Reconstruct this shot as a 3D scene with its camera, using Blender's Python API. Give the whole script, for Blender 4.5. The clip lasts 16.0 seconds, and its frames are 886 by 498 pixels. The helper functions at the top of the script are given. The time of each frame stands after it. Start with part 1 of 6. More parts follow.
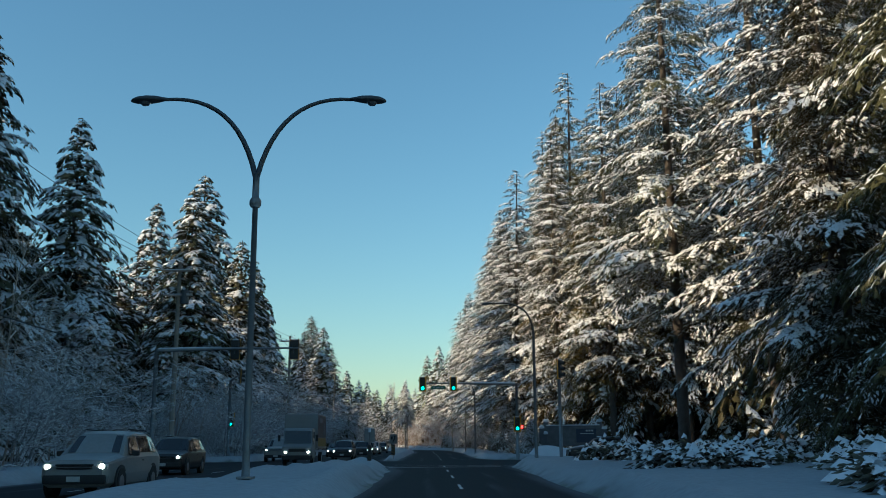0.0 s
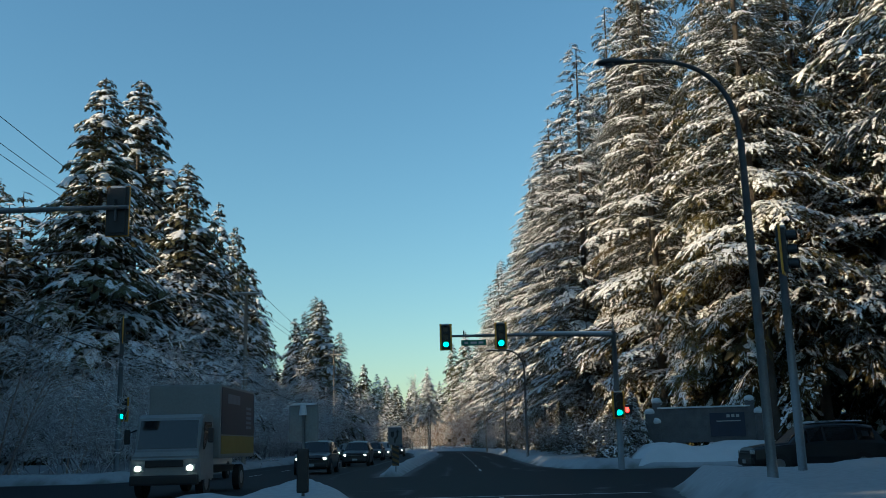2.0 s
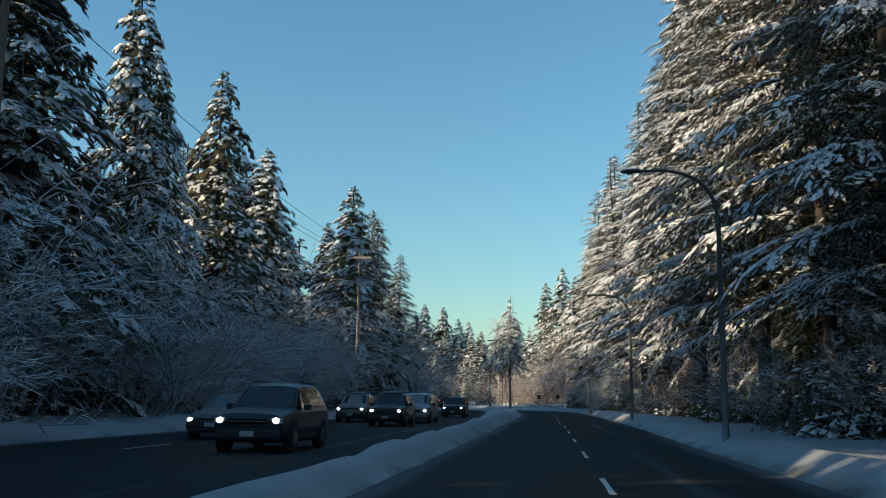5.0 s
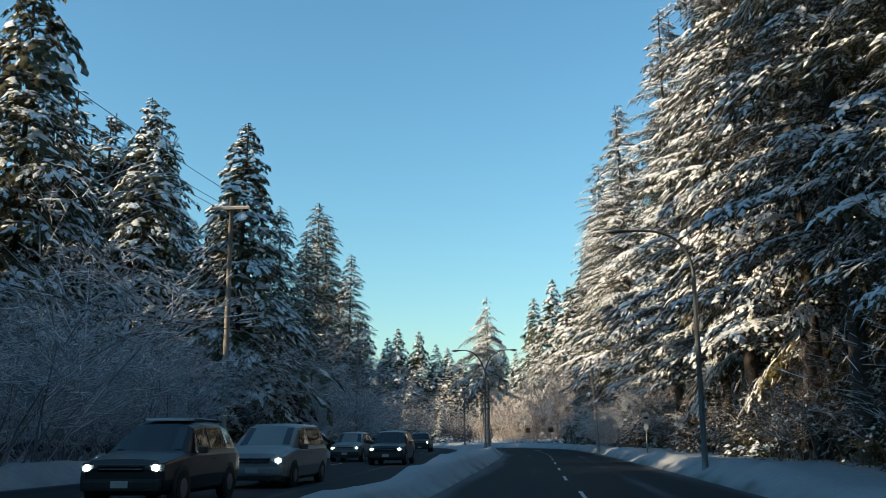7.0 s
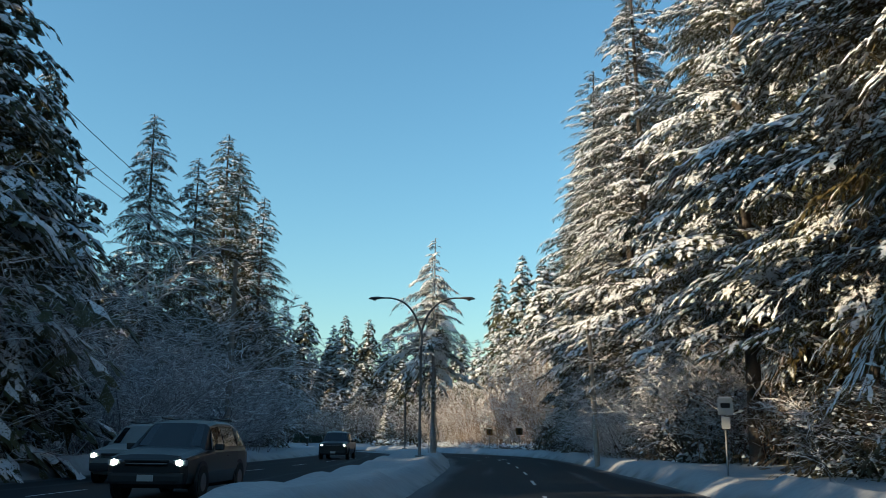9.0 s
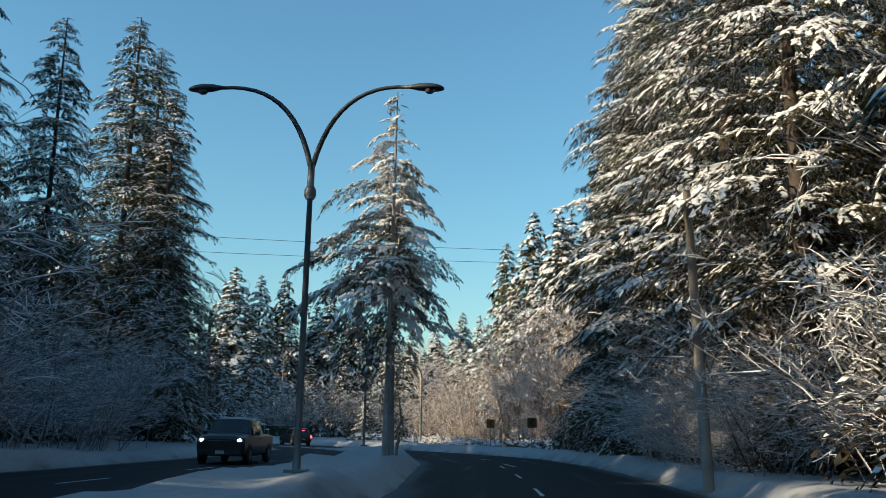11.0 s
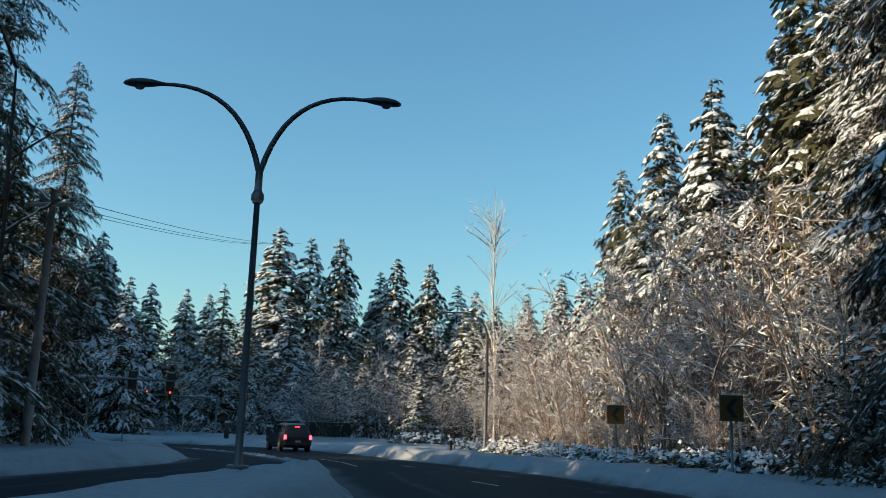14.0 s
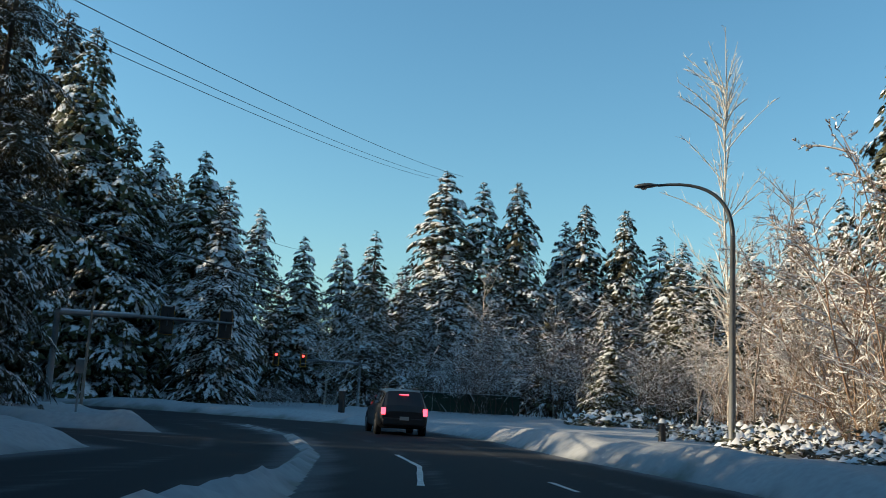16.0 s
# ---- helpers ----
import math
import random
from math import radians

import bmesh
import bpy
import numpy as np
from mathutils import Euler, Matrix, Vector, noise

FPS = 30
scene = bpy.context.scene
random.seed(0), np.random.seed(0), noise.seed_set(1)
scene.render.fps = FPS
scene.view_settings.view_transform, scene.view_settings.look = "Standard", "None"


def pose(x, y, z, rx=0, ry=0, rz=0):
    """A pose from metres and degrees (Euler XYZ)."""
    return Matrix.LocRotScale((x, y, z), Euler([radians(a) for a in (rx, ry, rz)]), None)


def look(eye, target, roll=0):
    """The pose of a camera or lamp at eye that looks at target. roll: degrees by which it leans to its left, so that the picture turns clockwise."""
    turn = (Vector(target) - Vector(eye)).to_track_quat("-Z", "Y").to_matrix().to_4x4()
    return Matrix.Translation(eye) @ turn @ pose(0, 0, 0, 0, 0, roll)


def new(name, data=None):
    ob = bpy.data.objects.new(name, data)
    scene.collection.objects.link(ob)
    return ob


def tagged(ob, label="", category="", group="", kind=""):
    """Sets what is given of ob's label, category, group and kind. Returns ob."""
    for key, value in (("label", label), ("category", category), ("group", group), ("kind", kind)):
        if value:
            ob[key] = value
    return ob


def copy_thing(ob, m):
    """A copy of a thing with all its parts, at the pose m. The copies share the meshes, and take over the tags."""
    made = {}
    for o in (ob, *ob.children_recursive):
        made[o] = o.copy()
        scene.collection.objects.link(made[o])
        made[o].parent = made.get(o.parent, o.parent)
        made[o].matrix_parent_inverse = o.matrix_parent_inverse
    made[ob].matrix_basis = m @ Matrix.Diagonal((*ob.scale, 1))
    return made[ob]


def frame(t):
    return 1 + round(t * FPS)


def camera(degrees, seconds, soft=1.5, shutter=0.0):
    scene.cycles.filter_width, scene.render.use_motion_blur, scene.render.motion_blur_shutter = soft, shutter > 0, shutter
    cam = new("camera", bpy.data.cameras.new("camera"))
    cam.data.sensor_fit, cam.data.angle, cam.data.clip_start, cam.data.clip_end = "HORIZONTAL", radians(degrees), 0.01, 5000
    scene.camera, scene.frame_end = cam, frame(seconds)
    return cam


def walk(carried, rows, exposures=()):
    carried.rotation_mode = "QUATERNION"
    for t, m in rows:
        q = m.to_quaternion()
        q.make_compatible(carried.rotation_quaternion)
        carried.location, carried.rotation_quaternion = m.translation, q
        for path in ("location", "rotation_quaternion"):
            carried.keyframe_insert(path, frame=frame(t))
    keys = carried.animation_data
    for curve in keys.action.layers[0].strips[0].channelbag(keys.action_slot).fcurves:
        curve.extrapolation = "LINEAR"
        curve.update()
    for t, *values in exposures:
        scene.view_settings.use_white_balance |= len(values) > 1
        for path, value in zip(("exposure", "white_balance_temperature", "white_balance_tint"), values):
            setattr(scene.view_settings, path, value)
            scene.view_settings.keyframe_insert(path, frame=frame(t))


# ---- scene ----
cam = camera(50.91, 16.0, soft=0.8)
# seconds, x, y, z, yaw, pitch, roll
ROWS = [
    (0.0, 0.00, 0.00, 1.27, -0.94, 11.87, 0.37),
    (0.5, -0.09, 8.83, 1.29, -0.79, 11.83, 0.25),
    (1.0, -0.11, 17.52, 1.30, -0.48, 11.91, 0.43),
    (1.5, -0.10, 26.11, 1.30, 0.15, 11.93, 1.00),
    (2.0, -0.12, 34.37, 1.30, 0.69, 11.89, 1.46),
    (2.5, -0.16, 42.17, 1.32, 1.20, 11.88, 1.77),
    (3.0, -0.16, 49.58, 1.32, 1.85, 12.13, 1.81),
    (3.5, -0.26, 56.74, 1.30, 2.86, 12.70, 1.79),
    (4.0, -0.18, 63.09, 1.29, 3.67, 12.14, 0.98),
    (4.5, 0.10, 69.89, 1.29, 4.77, 9.59, -1.01),
    (4.7, 0.22, 72.72, 1.29, 6.03, 9.25, -1.10),
    (6.8, 0.15, 103.52, 1.32, 5.97, 11.17, 0.77),
    (7.0, 0.15, 106.22, 1.31, 5.70, 11.48, 0.39),
    (7.5, 0.06, 113.01, 1.29, 4.57, 11.61, -0.32),
    (8.0, -0.13, 120.10, 1.29, 3.61, 11.61, -0.59),
    (8.2, -0.16, 122.86, 1.29, 3.37, 11.65, -0.64),
    (10.3, 0.10, 150.41, 1.30, 3.61, 11.53, -0.72),
    (10.5, 0.07, 152.98, 1.30, 3.66, 11.45, -0.84),
    (11.0, -0.00, 159.35, 1.29, 3.75, 11.32, -1.20),
    (11.5, -0.05, 165.66, 1.28, 3.71, 11.23, -1.72),
    (12.0, -0.03, 172.02, 1.28, 3.96, 11.37, -1.75),
    (12.5, -0.05, 178.41, 1.29, 4.24, 11.47, -1.85),
    (13.0, -0.30, 184.51, 1.30, 5.83, 11.51, -2.02),
    (13.5, -0.71, 190.25, 1.30, 8.33, 11.82, -1.41),
    (14.0, -1.35, 196.59, 1.32, 9.90, 11.27, -1.88),
    (14.5, -2.20, 202.75, 1.33, 12.74, 10.63, -2.05),
    (15.0, -3.23, 208.61, 1.30, 15.87, 10.21, -2.34),
    (15.5, -4.37, 214.14, 1.25, 18.72, 9.93, -2.94),
    (16.0, -5.51, 219.55, 1.16, 21.85, 9.56, -3.19),
]
walk(cam, [(t, pose(x, y, z, 90 + pitch, roll, yaw)) for t, x, y, z, yaw, pitch, roll in ROWS],
     exposures=[(t, e, 4950, -12) for t, e in ((0.0, 0.11), (4.7, 0.14), (6.8, 0.42), (8.2, 0.42), (10.3, 0.30), (12.5, 0.50), (13.0, 0.60), (13.5, 0.48), (14.0, 0.28), (14.5, 0.24), (16.0, 0.26))])

# ---------- world and sun ----------
SUN_ELEV, SUN_AZ = 20.0, 245.0          # azimuth of the sun, clockwise from +y
world = bpy.data.worlds.new("world")
scene.world = world
world.use_nodes = True
wn, wl = world.node_tree.nodes, world.node_tree.links
wn.clear()
sky = wn.new("ShaderNodeTexSky")
sky.sky_type = "NISHITA"
sky.sun_disc = False
sky.sun_elevation = radians(SUN_ELEV)
sky.sun_rotation = radians(SUN_AZ)
sky.air_density, sky.dust_density, sky.ozone_density = 1.35, 0.35, 1.6
back = wn.new("ShaderNodeBackground")
back.inputs["Strength"].default_value = 0.12
wout = wn.new("ShaderNodeOutputWorld")
wl.new(sky.outputs[0], back.inputs[0])
wl.new(back.outputs[0], wout.inputs[0])

sun_data = bpy.data.lights.new("sun", "SUN")
sun_data.energy, sun_data.angle, sun_data.color = 7.2, radians(0.53), (1.0, 0.62, 0.35)
sun = new("sun", sun_data)
to_sun = Vector((math.sin(radians(SUN_AZ)) * math.cos(radians(SUN_ELEV)),
                 math.cos(radians(SUN_AZ)) * math.cos(radians(SUN_ELEV)), math.sin(radians(SUN_ELEV))))
sun.matrix_world = look(to_sun * 100, (0, 0, 0))


# ---------- materials ----------
def material(name, color, rough=0.7, metal=0.0, vary=0.25, scale=3.0, fine=30.0, bump=0.2, per_object=0.0, emit=0.0,
             emit_color=None, spec=0.5, depth=0.02, ragged=None):
    """A principled surface with colour variation at two scales and a fine relief."""
    m = bpy.data.materials.new(name)
    m.use_nodes = True
    n, l = m.node_tree.nodes, m.node_tree.links
    b = n["Principled BSDF"]
    b.inputs["Roughness"].default_value, b.inputs["Metallic"].default_value = rough, metal
    b.inputs["Specular IOR Level"].default_value = spec
    tc = n.new("ShaderNodeTexCoord")
    big, small = n.new("ShaderNodeTexNoise"), n.new("ShaderNodeTexNoise")
    big.inputs["Scale"].default_value, small.inputs["Scale"].default_value = scale, fine
    big.inputs["Detail"].default_value, small.inputs["Detail"].default_value = 4, 3
    for t in (big, small):
        l.new(tc.outputs["Object"], t.inputs["Vector"])
    add = n.new("ShaderNodeMath")
    add.operation = "ADD"
    l.new(big.outputs["Fac"], add.inputs[0])
    l.new(small.outputs["Fac"], add.inputs[1])
    mr = n.new("ShaderNodeMapRange")
    mr.inputs["From Min"].default_value, mr.inputs["From Max"].default_value = 0.6, 1.4
    mr.inputs["To Min"].default_value, mr.inputs["To Max"].default_value = 1 - vary, 1 + vary
    l.new(add.outputs[0], mr.inputs["Value"])
    mul = n.new("ShaderNodeVectorMath")
    mul.operation = "SCALE"
    mul.inputs[0].default_value = color
    l.new(mr.outputs[0], mul.inputs["Scale"])
    out = mul.outputs[0]
    if per_object:
        oi = n.new("ShaderNodeObjectInfo")
        hs = n.new("ShaderNodeHueSaturation")
        r2 = n.new("ShaderNodeMapRange")
        r2.inputs["To Min"].default_value, r2.inputs["To Max"].default_value = 1 - per_object, 1 + per_object
        l.new(oi.outputs["Random"], r2.inputs["Value"])
        l.new(r2.outputs[0], hs.inputs["Value"])
        r3 = n.new("ShaderNodeMapRange")
        r3.inputs["To Min"].default_value, r3.inputs["To Max"].default_value = 0.5 - per_object * 0.08, 0.5 + per_object * 0.06
        l.new(oi.outputs["Random"], r3.inputs["Value"])
        l.new(r3.outputs[0], hs.inputs["Hue"])
        l.new(out, hs.inputs["Color"])
        out = hs.outputs["Color"]
    l.new(out, b.inputs["Base Color"])
    if bump:
        bp = n.new("ShaderNodeBump")
        bp.inputs["Strength"].default_value, bp.inputs["Distance"].default_value = bump, depth
        l.new(small.outputs["Fac"], bp.inputs["Height"])
        l.new(bp.outputs[0], b.inputs["Normal"])
    if ragged:
        # fine gaps between the needles, or between the clumps of snow
        rn = n.new("ShaderNodeTexNoise")
        rn.inputs["Scale"].default_value, rn.inputs["Detail"].default_value, rn.inputs["Roughness"].default_value = ragged[0], 4, 0.65
        l.new(tc.outputs["Object"], rn.inputs["Vector"])
        gt = n.new("ShaderNodeMath")
        gt.operation = "GREATER_THAN"
        gt.inputs[1].default_value = ragged[1]
        l.new(rn.outputs["Fac"], gt.inputs[0])
        l.new(gt.outputs[0], b.inputs["Alpha"])
    if emit:
        b.inputs["Emission Color"].default_value = (*(emit_color or color), 1)
        b.inputs["Emission Strength"].default_value = emit
    return m


def dirt_material(name, clean, dirty, attr, rough, rough_dirty, stretch, bump, grain=14.0):
    """A ground surface: two colours mixed by a stored dirt value broken up by noise that is stretched along the road."""
    m = bpy.data.materials.new(name)
    m.use_nodes = True
    n, l = m.node_tree.nodes, m.node_tree.links
    b = n["Principled BSDF"]
    b.inputs["Specular IOR Level"].default_value = 0.12
    tc = n.new("ShaderNodeTexCoord")
    mp = n.new("ShaderNodeMapping")
    mp.inputs["Scale"].default_value = (1.0, stretch, 1.0)
    l.new(tc.outputs["Object"], mp.inputs["Vector"])
    big, small = n.new("ShaderNodeTexNoise"), n.new("ShaderNodeTexNoise")
    big.inputs["Scale"].default_value, big.inputs["Detail"].default_value = 0.9, 6
    small.inputs["Scale"].default_value, small.inputs["Detail"].default_value = grain, 4
    l.new(mp.outputs[0], big.inputs["Vector"])
    l.new(tc.outputs["Object"], small.inputs["Vector"])
    at = n.new("ShaderNodeAttribute")
    at.attribute_name = attr
    s = n.new("ShaderNodeMath")
    s.operation = "MULTIPLY_ADD"
    l.new(big.outputs["Fac"], s.inputs[0])
    s.inputs[1].default_value = 1.1
    l.new(at.outputs["Fac"], s.inputs[2])
    s2 = n.new("ShaderNodeMath")
    s2.operation = "MULTIPLY_ADD"
    l.new(small.outputs["Fac"], s2.inputs[0])
    s2.inputs[1].default_value = 0.35
    l.new(s.outputs[0], s2.inputs[2])
    mr = n.new("ShaderNodeMapRange")
    mr.interpolation_type = "SMOOTHSTEP"
    mr.inputs["From Min"].default_value, mr.inputs["From Max"].default_value = 0.85, 1.45
    l.new(s2.outputs[0], mr.inputs["Value"])
    mx = n.new("ShaderNodeMix")
    mx.data_type = "RGBA"
    mx.inputs["A"].default_value, mx.inputs["B"].default_value = (*clean, 1), (*dirty, 1)
    l.new(mr.outputs[0], mx.inputs["Factor"])
    hs = n.new("ShaderNodeHueSaturation")
    r = n.new("ShaderNodeMapRange")
    r.inputs["To Min"].default_value, r.inputs["To Max"].default_value = 0.75, 1.25
    l.new(small.outputs["Fac"], r.inputs["Value"])
    l.new(r.outputs[0], hs.inputs["Value"])
    l.new(mx.outputs["Result"], hs.inputs["Color"])
    l.new(hs.outputs[0], b.inputs["Base Color"])
    rr = n.new("ShaderNodeMapRange")
    rr.inputs["To Min"].default_value, rr.inputs["To Max"].default_value = rough, rough_dirty
    l.new(mr.outputs[0], rr.inputs["Value"])
    l.new(rr.outputs[0], b.inputs["Roughness"])
    bp = n.new("ShaderNodeBump")
    bp.inputs["Strength"].default_value, bp.inputs["Distance"].default_value = bump, 0.04
    l.new(s2.outputs[0], bp.inputs["Height"])
    l.new(bp.outputs[0], b.inputs["Normal"])
    return m


def glass(name, color, rough=0.05):
    m = bpy.data.materials.new(name)
    m.use_nodes = True
    b = m.node_tree.nodes["Principled BSDF"]
    b.inputs["Base Color"].default_value = (*color, 1)
    b.inputs["Roughness"].default_value = rough
    b.inputs["Specular IOR Level"].default_value = 0.6
    return m


SNOW = material("snow", (0.58, 0.60, 0.63), rough=0.75, vary=0.08, scale=1.2, fine=18, bump=0.35, spec=0.3)
TWIG_SNOW = material("twig_snow", (0.78, 0.785, 0.80), rough=0.8, vary=0.1, scale=2.0, fine=14, bump=0.4, spec=0.2)
TREE_SNOW = material("tree_snow", (0.72, 0.73, 0.75), rough=0.8, vary=0.15, scale=2.0, fine=14, bump=0.6, spec=0.2, depth=0.04, ragged=(13.0, 0.43))
# clean ground snow is darker than white: shade is put into its colour
GROUND = dirt_material("shaded_ground_snow", (0.35, 0.365, 0.385), (0.10, 0.11, 0.09), "dirt", 0.7, 0.6, 0.5, 0.6, 6.0)
ROAD = dirt_material("wet_asphalt", (0.022, 0.024, 0.028), (0.115, 0.120, 0.130), "dirt", 0.85, 0.9, 0.06, 0.25, 30.0)
NEEDLES = material("fir_needles", (0.054, 0.050, 0.023), rough=0.65, vary=0.45, scale=0.6, fine=9, bump=0.3, per_object=0.35, spec=0.2, ragged=(24.0, 0.41))
NEAR_NEEDLES = material("near_fir_needles", (0.054, 0.050, 0.023), rough=0.65, vary=0.45, scale=0.6, fine=9, bump=0.3, per_object=0.35, spec=0.2, ragged=(30.0, 0.47))
FINE_NEEDLES = material("fine_fir_needles", (0.050, 0.052, 0.032), rough=0.65, vary=0.4, scale=0.9, fine=14, bump=0.3, per_object=0.2, spec=0.2, ragged=(34.0, 0.47))
CEDAR = material("cedar_needles", (0.095, 0.078, 0.026), rough=0.65, vary=0.4, scale=0.6, fine=9, bump=0.3, per_object=0.3, spec=0.2, ragged=(30.0, 0.46))
BARK = material("bark", (0.058, 0.047, 0.038), rough=0.9, vary=0.45, scale=2.5, fine=22, bump=0.8, per_object=0.25)
TWIG = material("bare_twigs", (0.075, 0.056, 0.042), rough=0.85, vary=0.4, scale=1.5, fine=16, bump=0.3, per_object=0.3)
PALE_BARK = material("pale_bark", (0.36, 0.31, 0.26), rough=0.8, vary=0.35, scale=3, fine=20, bump=0.4, per_object=0.15)
GREY_BARK = material("grey_fir_bark", (0.29, 0.27, 0.26), rough=0.85, vary=0.4, scale=3, fine=22, bump=0.7, per_object=0.15)
HOAR_TWIG = material("hoary_twigs", (0.25, 0.25, 0.265), rough=0.85, vary=0.45, scale=1.5, fine=16, bump=0.3, per_object=0.25)
GOLD_BARK = material("golden_twigs", (0.25, 0.17, 0.11), rough=0.8, vary=0.35, scale=2, fine=18, bump=0.3, per_object=0.2)
BIRCH_BARK = material("birch_bark", (0.62, 0.58, 0.52), rough=0.7, vary=0.25, scale=3, fine=20, bump=0.3)
LEAF = material("bramble_leaves", (0.05, 0.045, 0.02), rough=0.6, vary=0.5, scale=1.5, fine=12, bump=0.3, per_object=0.4)
STEEL = material("galvanised_steel", (0.19, 0.20, 0.21), rough=0.5, metal=0.4, vary=0.2, scale=2, fine=25, bump=0.1)
DARK_STEEL = material("dark_painted_steel", (0.06, 0.065, 0.07), rough=0.5, metal=0.3, vary=0.2, scale=2, fine=25, bump=0.1)
WOOD = material("weathered_pole_wood", (0.26, 0.23, 0.195), rough=0.9, vary=0.35, scale=2, fine=30, bump=0.6)
WIRE = material("black_cable", (0.02, 0.02, 0.022), rough=0.6, vary=0.1, bump=0)
YELLOW = material("yellow_backboard", (0.62, 0.33, 0.03), rough=0.55, vary=0.15, scale=5, fine=40, bump=0.05)
BLACK = material("black_enamel", (0.015, 0.015, 0.016), rough=0.5, vary=0.15, bump=0.05)
GREEN_ON = material("lit_green_lens", (0.05, 0.9, 0.6), emit=9.0, emit_color=(0.02, 1.0, 0.55), vary=0.02, bump=0)
RED_ON = material("lit_red_lens", (0.9, 0.05, 0.03), emit=6.0, emit_color=(1.0, 0.03, 0.02), vary=0.02, bump=0)
LENS_OFF = material("unlit_lens", (0.03, 0.02, 0.015), rough=0.3, vary=0.1, bump=0)
SIGN_GREEN = material("green_sign_sheet", (0.02, 0.14, 0.09), rough=0.4, vary=0.1, bump=0)
SIGN_WHITE = material("white_sign_sheet", (0.38, 0.39, 0.39), rough=0.4, vary=0.08, bump=0.05)
LENS_GREY = material("dull_lamp_lens", (0.10, 0.105, 0.11), rough=0.3, vary=0.1, bump=0)
LINE = material("worn_road_paint", (0.55, 0.55, 0.54), rough=0.6, vary=0.4, scale=2.5, fine=18, bump=0.2)


# ---------- mesh helpers ----------
def mesh_from(name, verts, faces, mat, smooth=False):
    me = bpy.data.meshes.new(name)
    verts = np.asarray(verts, dtype=np.float32)
    if isinstance(faces, np.ndarray):
        k = faces.shape[1]
        me.vertices.add(len(verts))
        me.vertices.foreach_set("co", verts.ravel())
        me.loops.add(faces.size)
        me.loops.foreach_set("vertex_index", faces.astype(np.int32).ravel())
        me.polygons.add(len(faces))
        me.polygons.foreach_set("loop_start", np.arange(0, faces.size, k, dtype=np.int32))
        me.update(calc_edges=True)
    else:
        me.from_pydata([tuple(map(float, v)) for v in verts], [], faces)
    if smooth:
        me.polygons.foreach_set("use_smooth", np.ones(len(me.polygons), dtype=bool))
    me.materials.append(mat)
    return me


def part(name, bm, mat, parent=None, label="", m=None, smooth=False):
    """Links a bmesh (or a ready mesh) as one mesh object under a thing."""
    if isinstance(bm, bmesh.types.BMesh):
        me = bpy.data.meshes.new(name)
        bm.to_mesh(me)
        bm.free()
        me.materials.append(mat)
        if smooth:
            me.polygons.foreach_set("use_smooth", np.ones(len(me.polygons), dtype=bool))
    else:
        me = bm
    ob = new(name, me)
    if parent:
        ob.parent = parent
    if m is not None:
        ob.matrix_basis = m
    if label:
        tagged(ob, label)
    return ob


def thing(name, m, label, category, group="", kind=""):
    ob = new(name)
    ob.matrix_basis = m
    ob.empty_display_size = 0.3
    return tagged(ob, label, category, group, kind)


def box(sx, sy, sz, at=(0, 0, 0), bevel=0.0, bm=None, rot=None):
    """A box with its middle at a place, its edges bevelled."""
    bm = bm or bmesh.new()
    tmp = bmesh.new()
    m = Matrix.Translation(at) @ (rot or Matrix()) @ Matrix.Diagonal((sx, sy, sz, 1))
    bmesh.ops.create_cube(tmp, size=1.0, matrix=m)
    if bevel:
        bmesh.ops.bevel(tmp, geom=tmp.edges[:], offset=bevel, segments=2, affect="EDGES", profile=0.7)
    merge(bm, tmp)
    return bm


def merge(bm, tmp):
    me = bpy.data.meshes.new("tmp")
    tmp.to_mesh(me)
    tmp.free()
    bm.from_mesh(me)
    bpy.data.meshes.remove(me)
    return bm


def tube(points, radii, sides=10, bm=None, cap=True):
    """A round tube along points, with a radius for each."""
    bm = bm or bmesh.new()
    pts = [Vector(p) for p in points]
    radii = radii if hasattr(radii, "__len__") else [radii] * len(pts)
    rings, up = [], Vector((0.02, 1, 0.03)).normalized()
    for i, p in enumerate(pts):
        d = (pts[min(i + 1, len(pts) - 1)] - pts[max(i - 1, 0)]).normalized()
        s = d.cross(up)
        if s.length < 0.1:
            s = d.cross(Vector((1, 0, 0)))
        s.normalize()
        u = s.cross(d)
        rings.append([bm.verts.new(p + (s * math.cos(a) + u * math.sin(a)) * radii[i])
                      for a in (2 * math.pi * k / sides for k in range(sides))])
    for a, b in zip(rings, rings[1:]):
        for k in range(sides):
            f = bm.faces.new((a[k], a[(k + 1) % sides], b[(k + 1) % sides], b[k]))
            f.smooth = True
    if cap:
        bm.faces.new(rings[0])
        bm.faces.new(rings[-1][::-1])
    return bm


def disc(r, depth, at, axis="Y", sides=20, r2=None, bm=None):
    bm = bm or bmesh.new()
    rot = {"X": Matrix.Rotation(radians(90), 4, "Y"), "Y": Matrix.Rotation(radians(90), 4, "X"), "Z": Matrix()}[axis]
    tmp = bmesh.new()
    bmesh.ops.create_cone(tmp, cap_ends=True, segments=sides, radius1=r, radius2=r if r2 is None else r2, depth=depth,
                          matrix=Matrix.Translation(at) @ rot)
    return merge(bm, tmp)


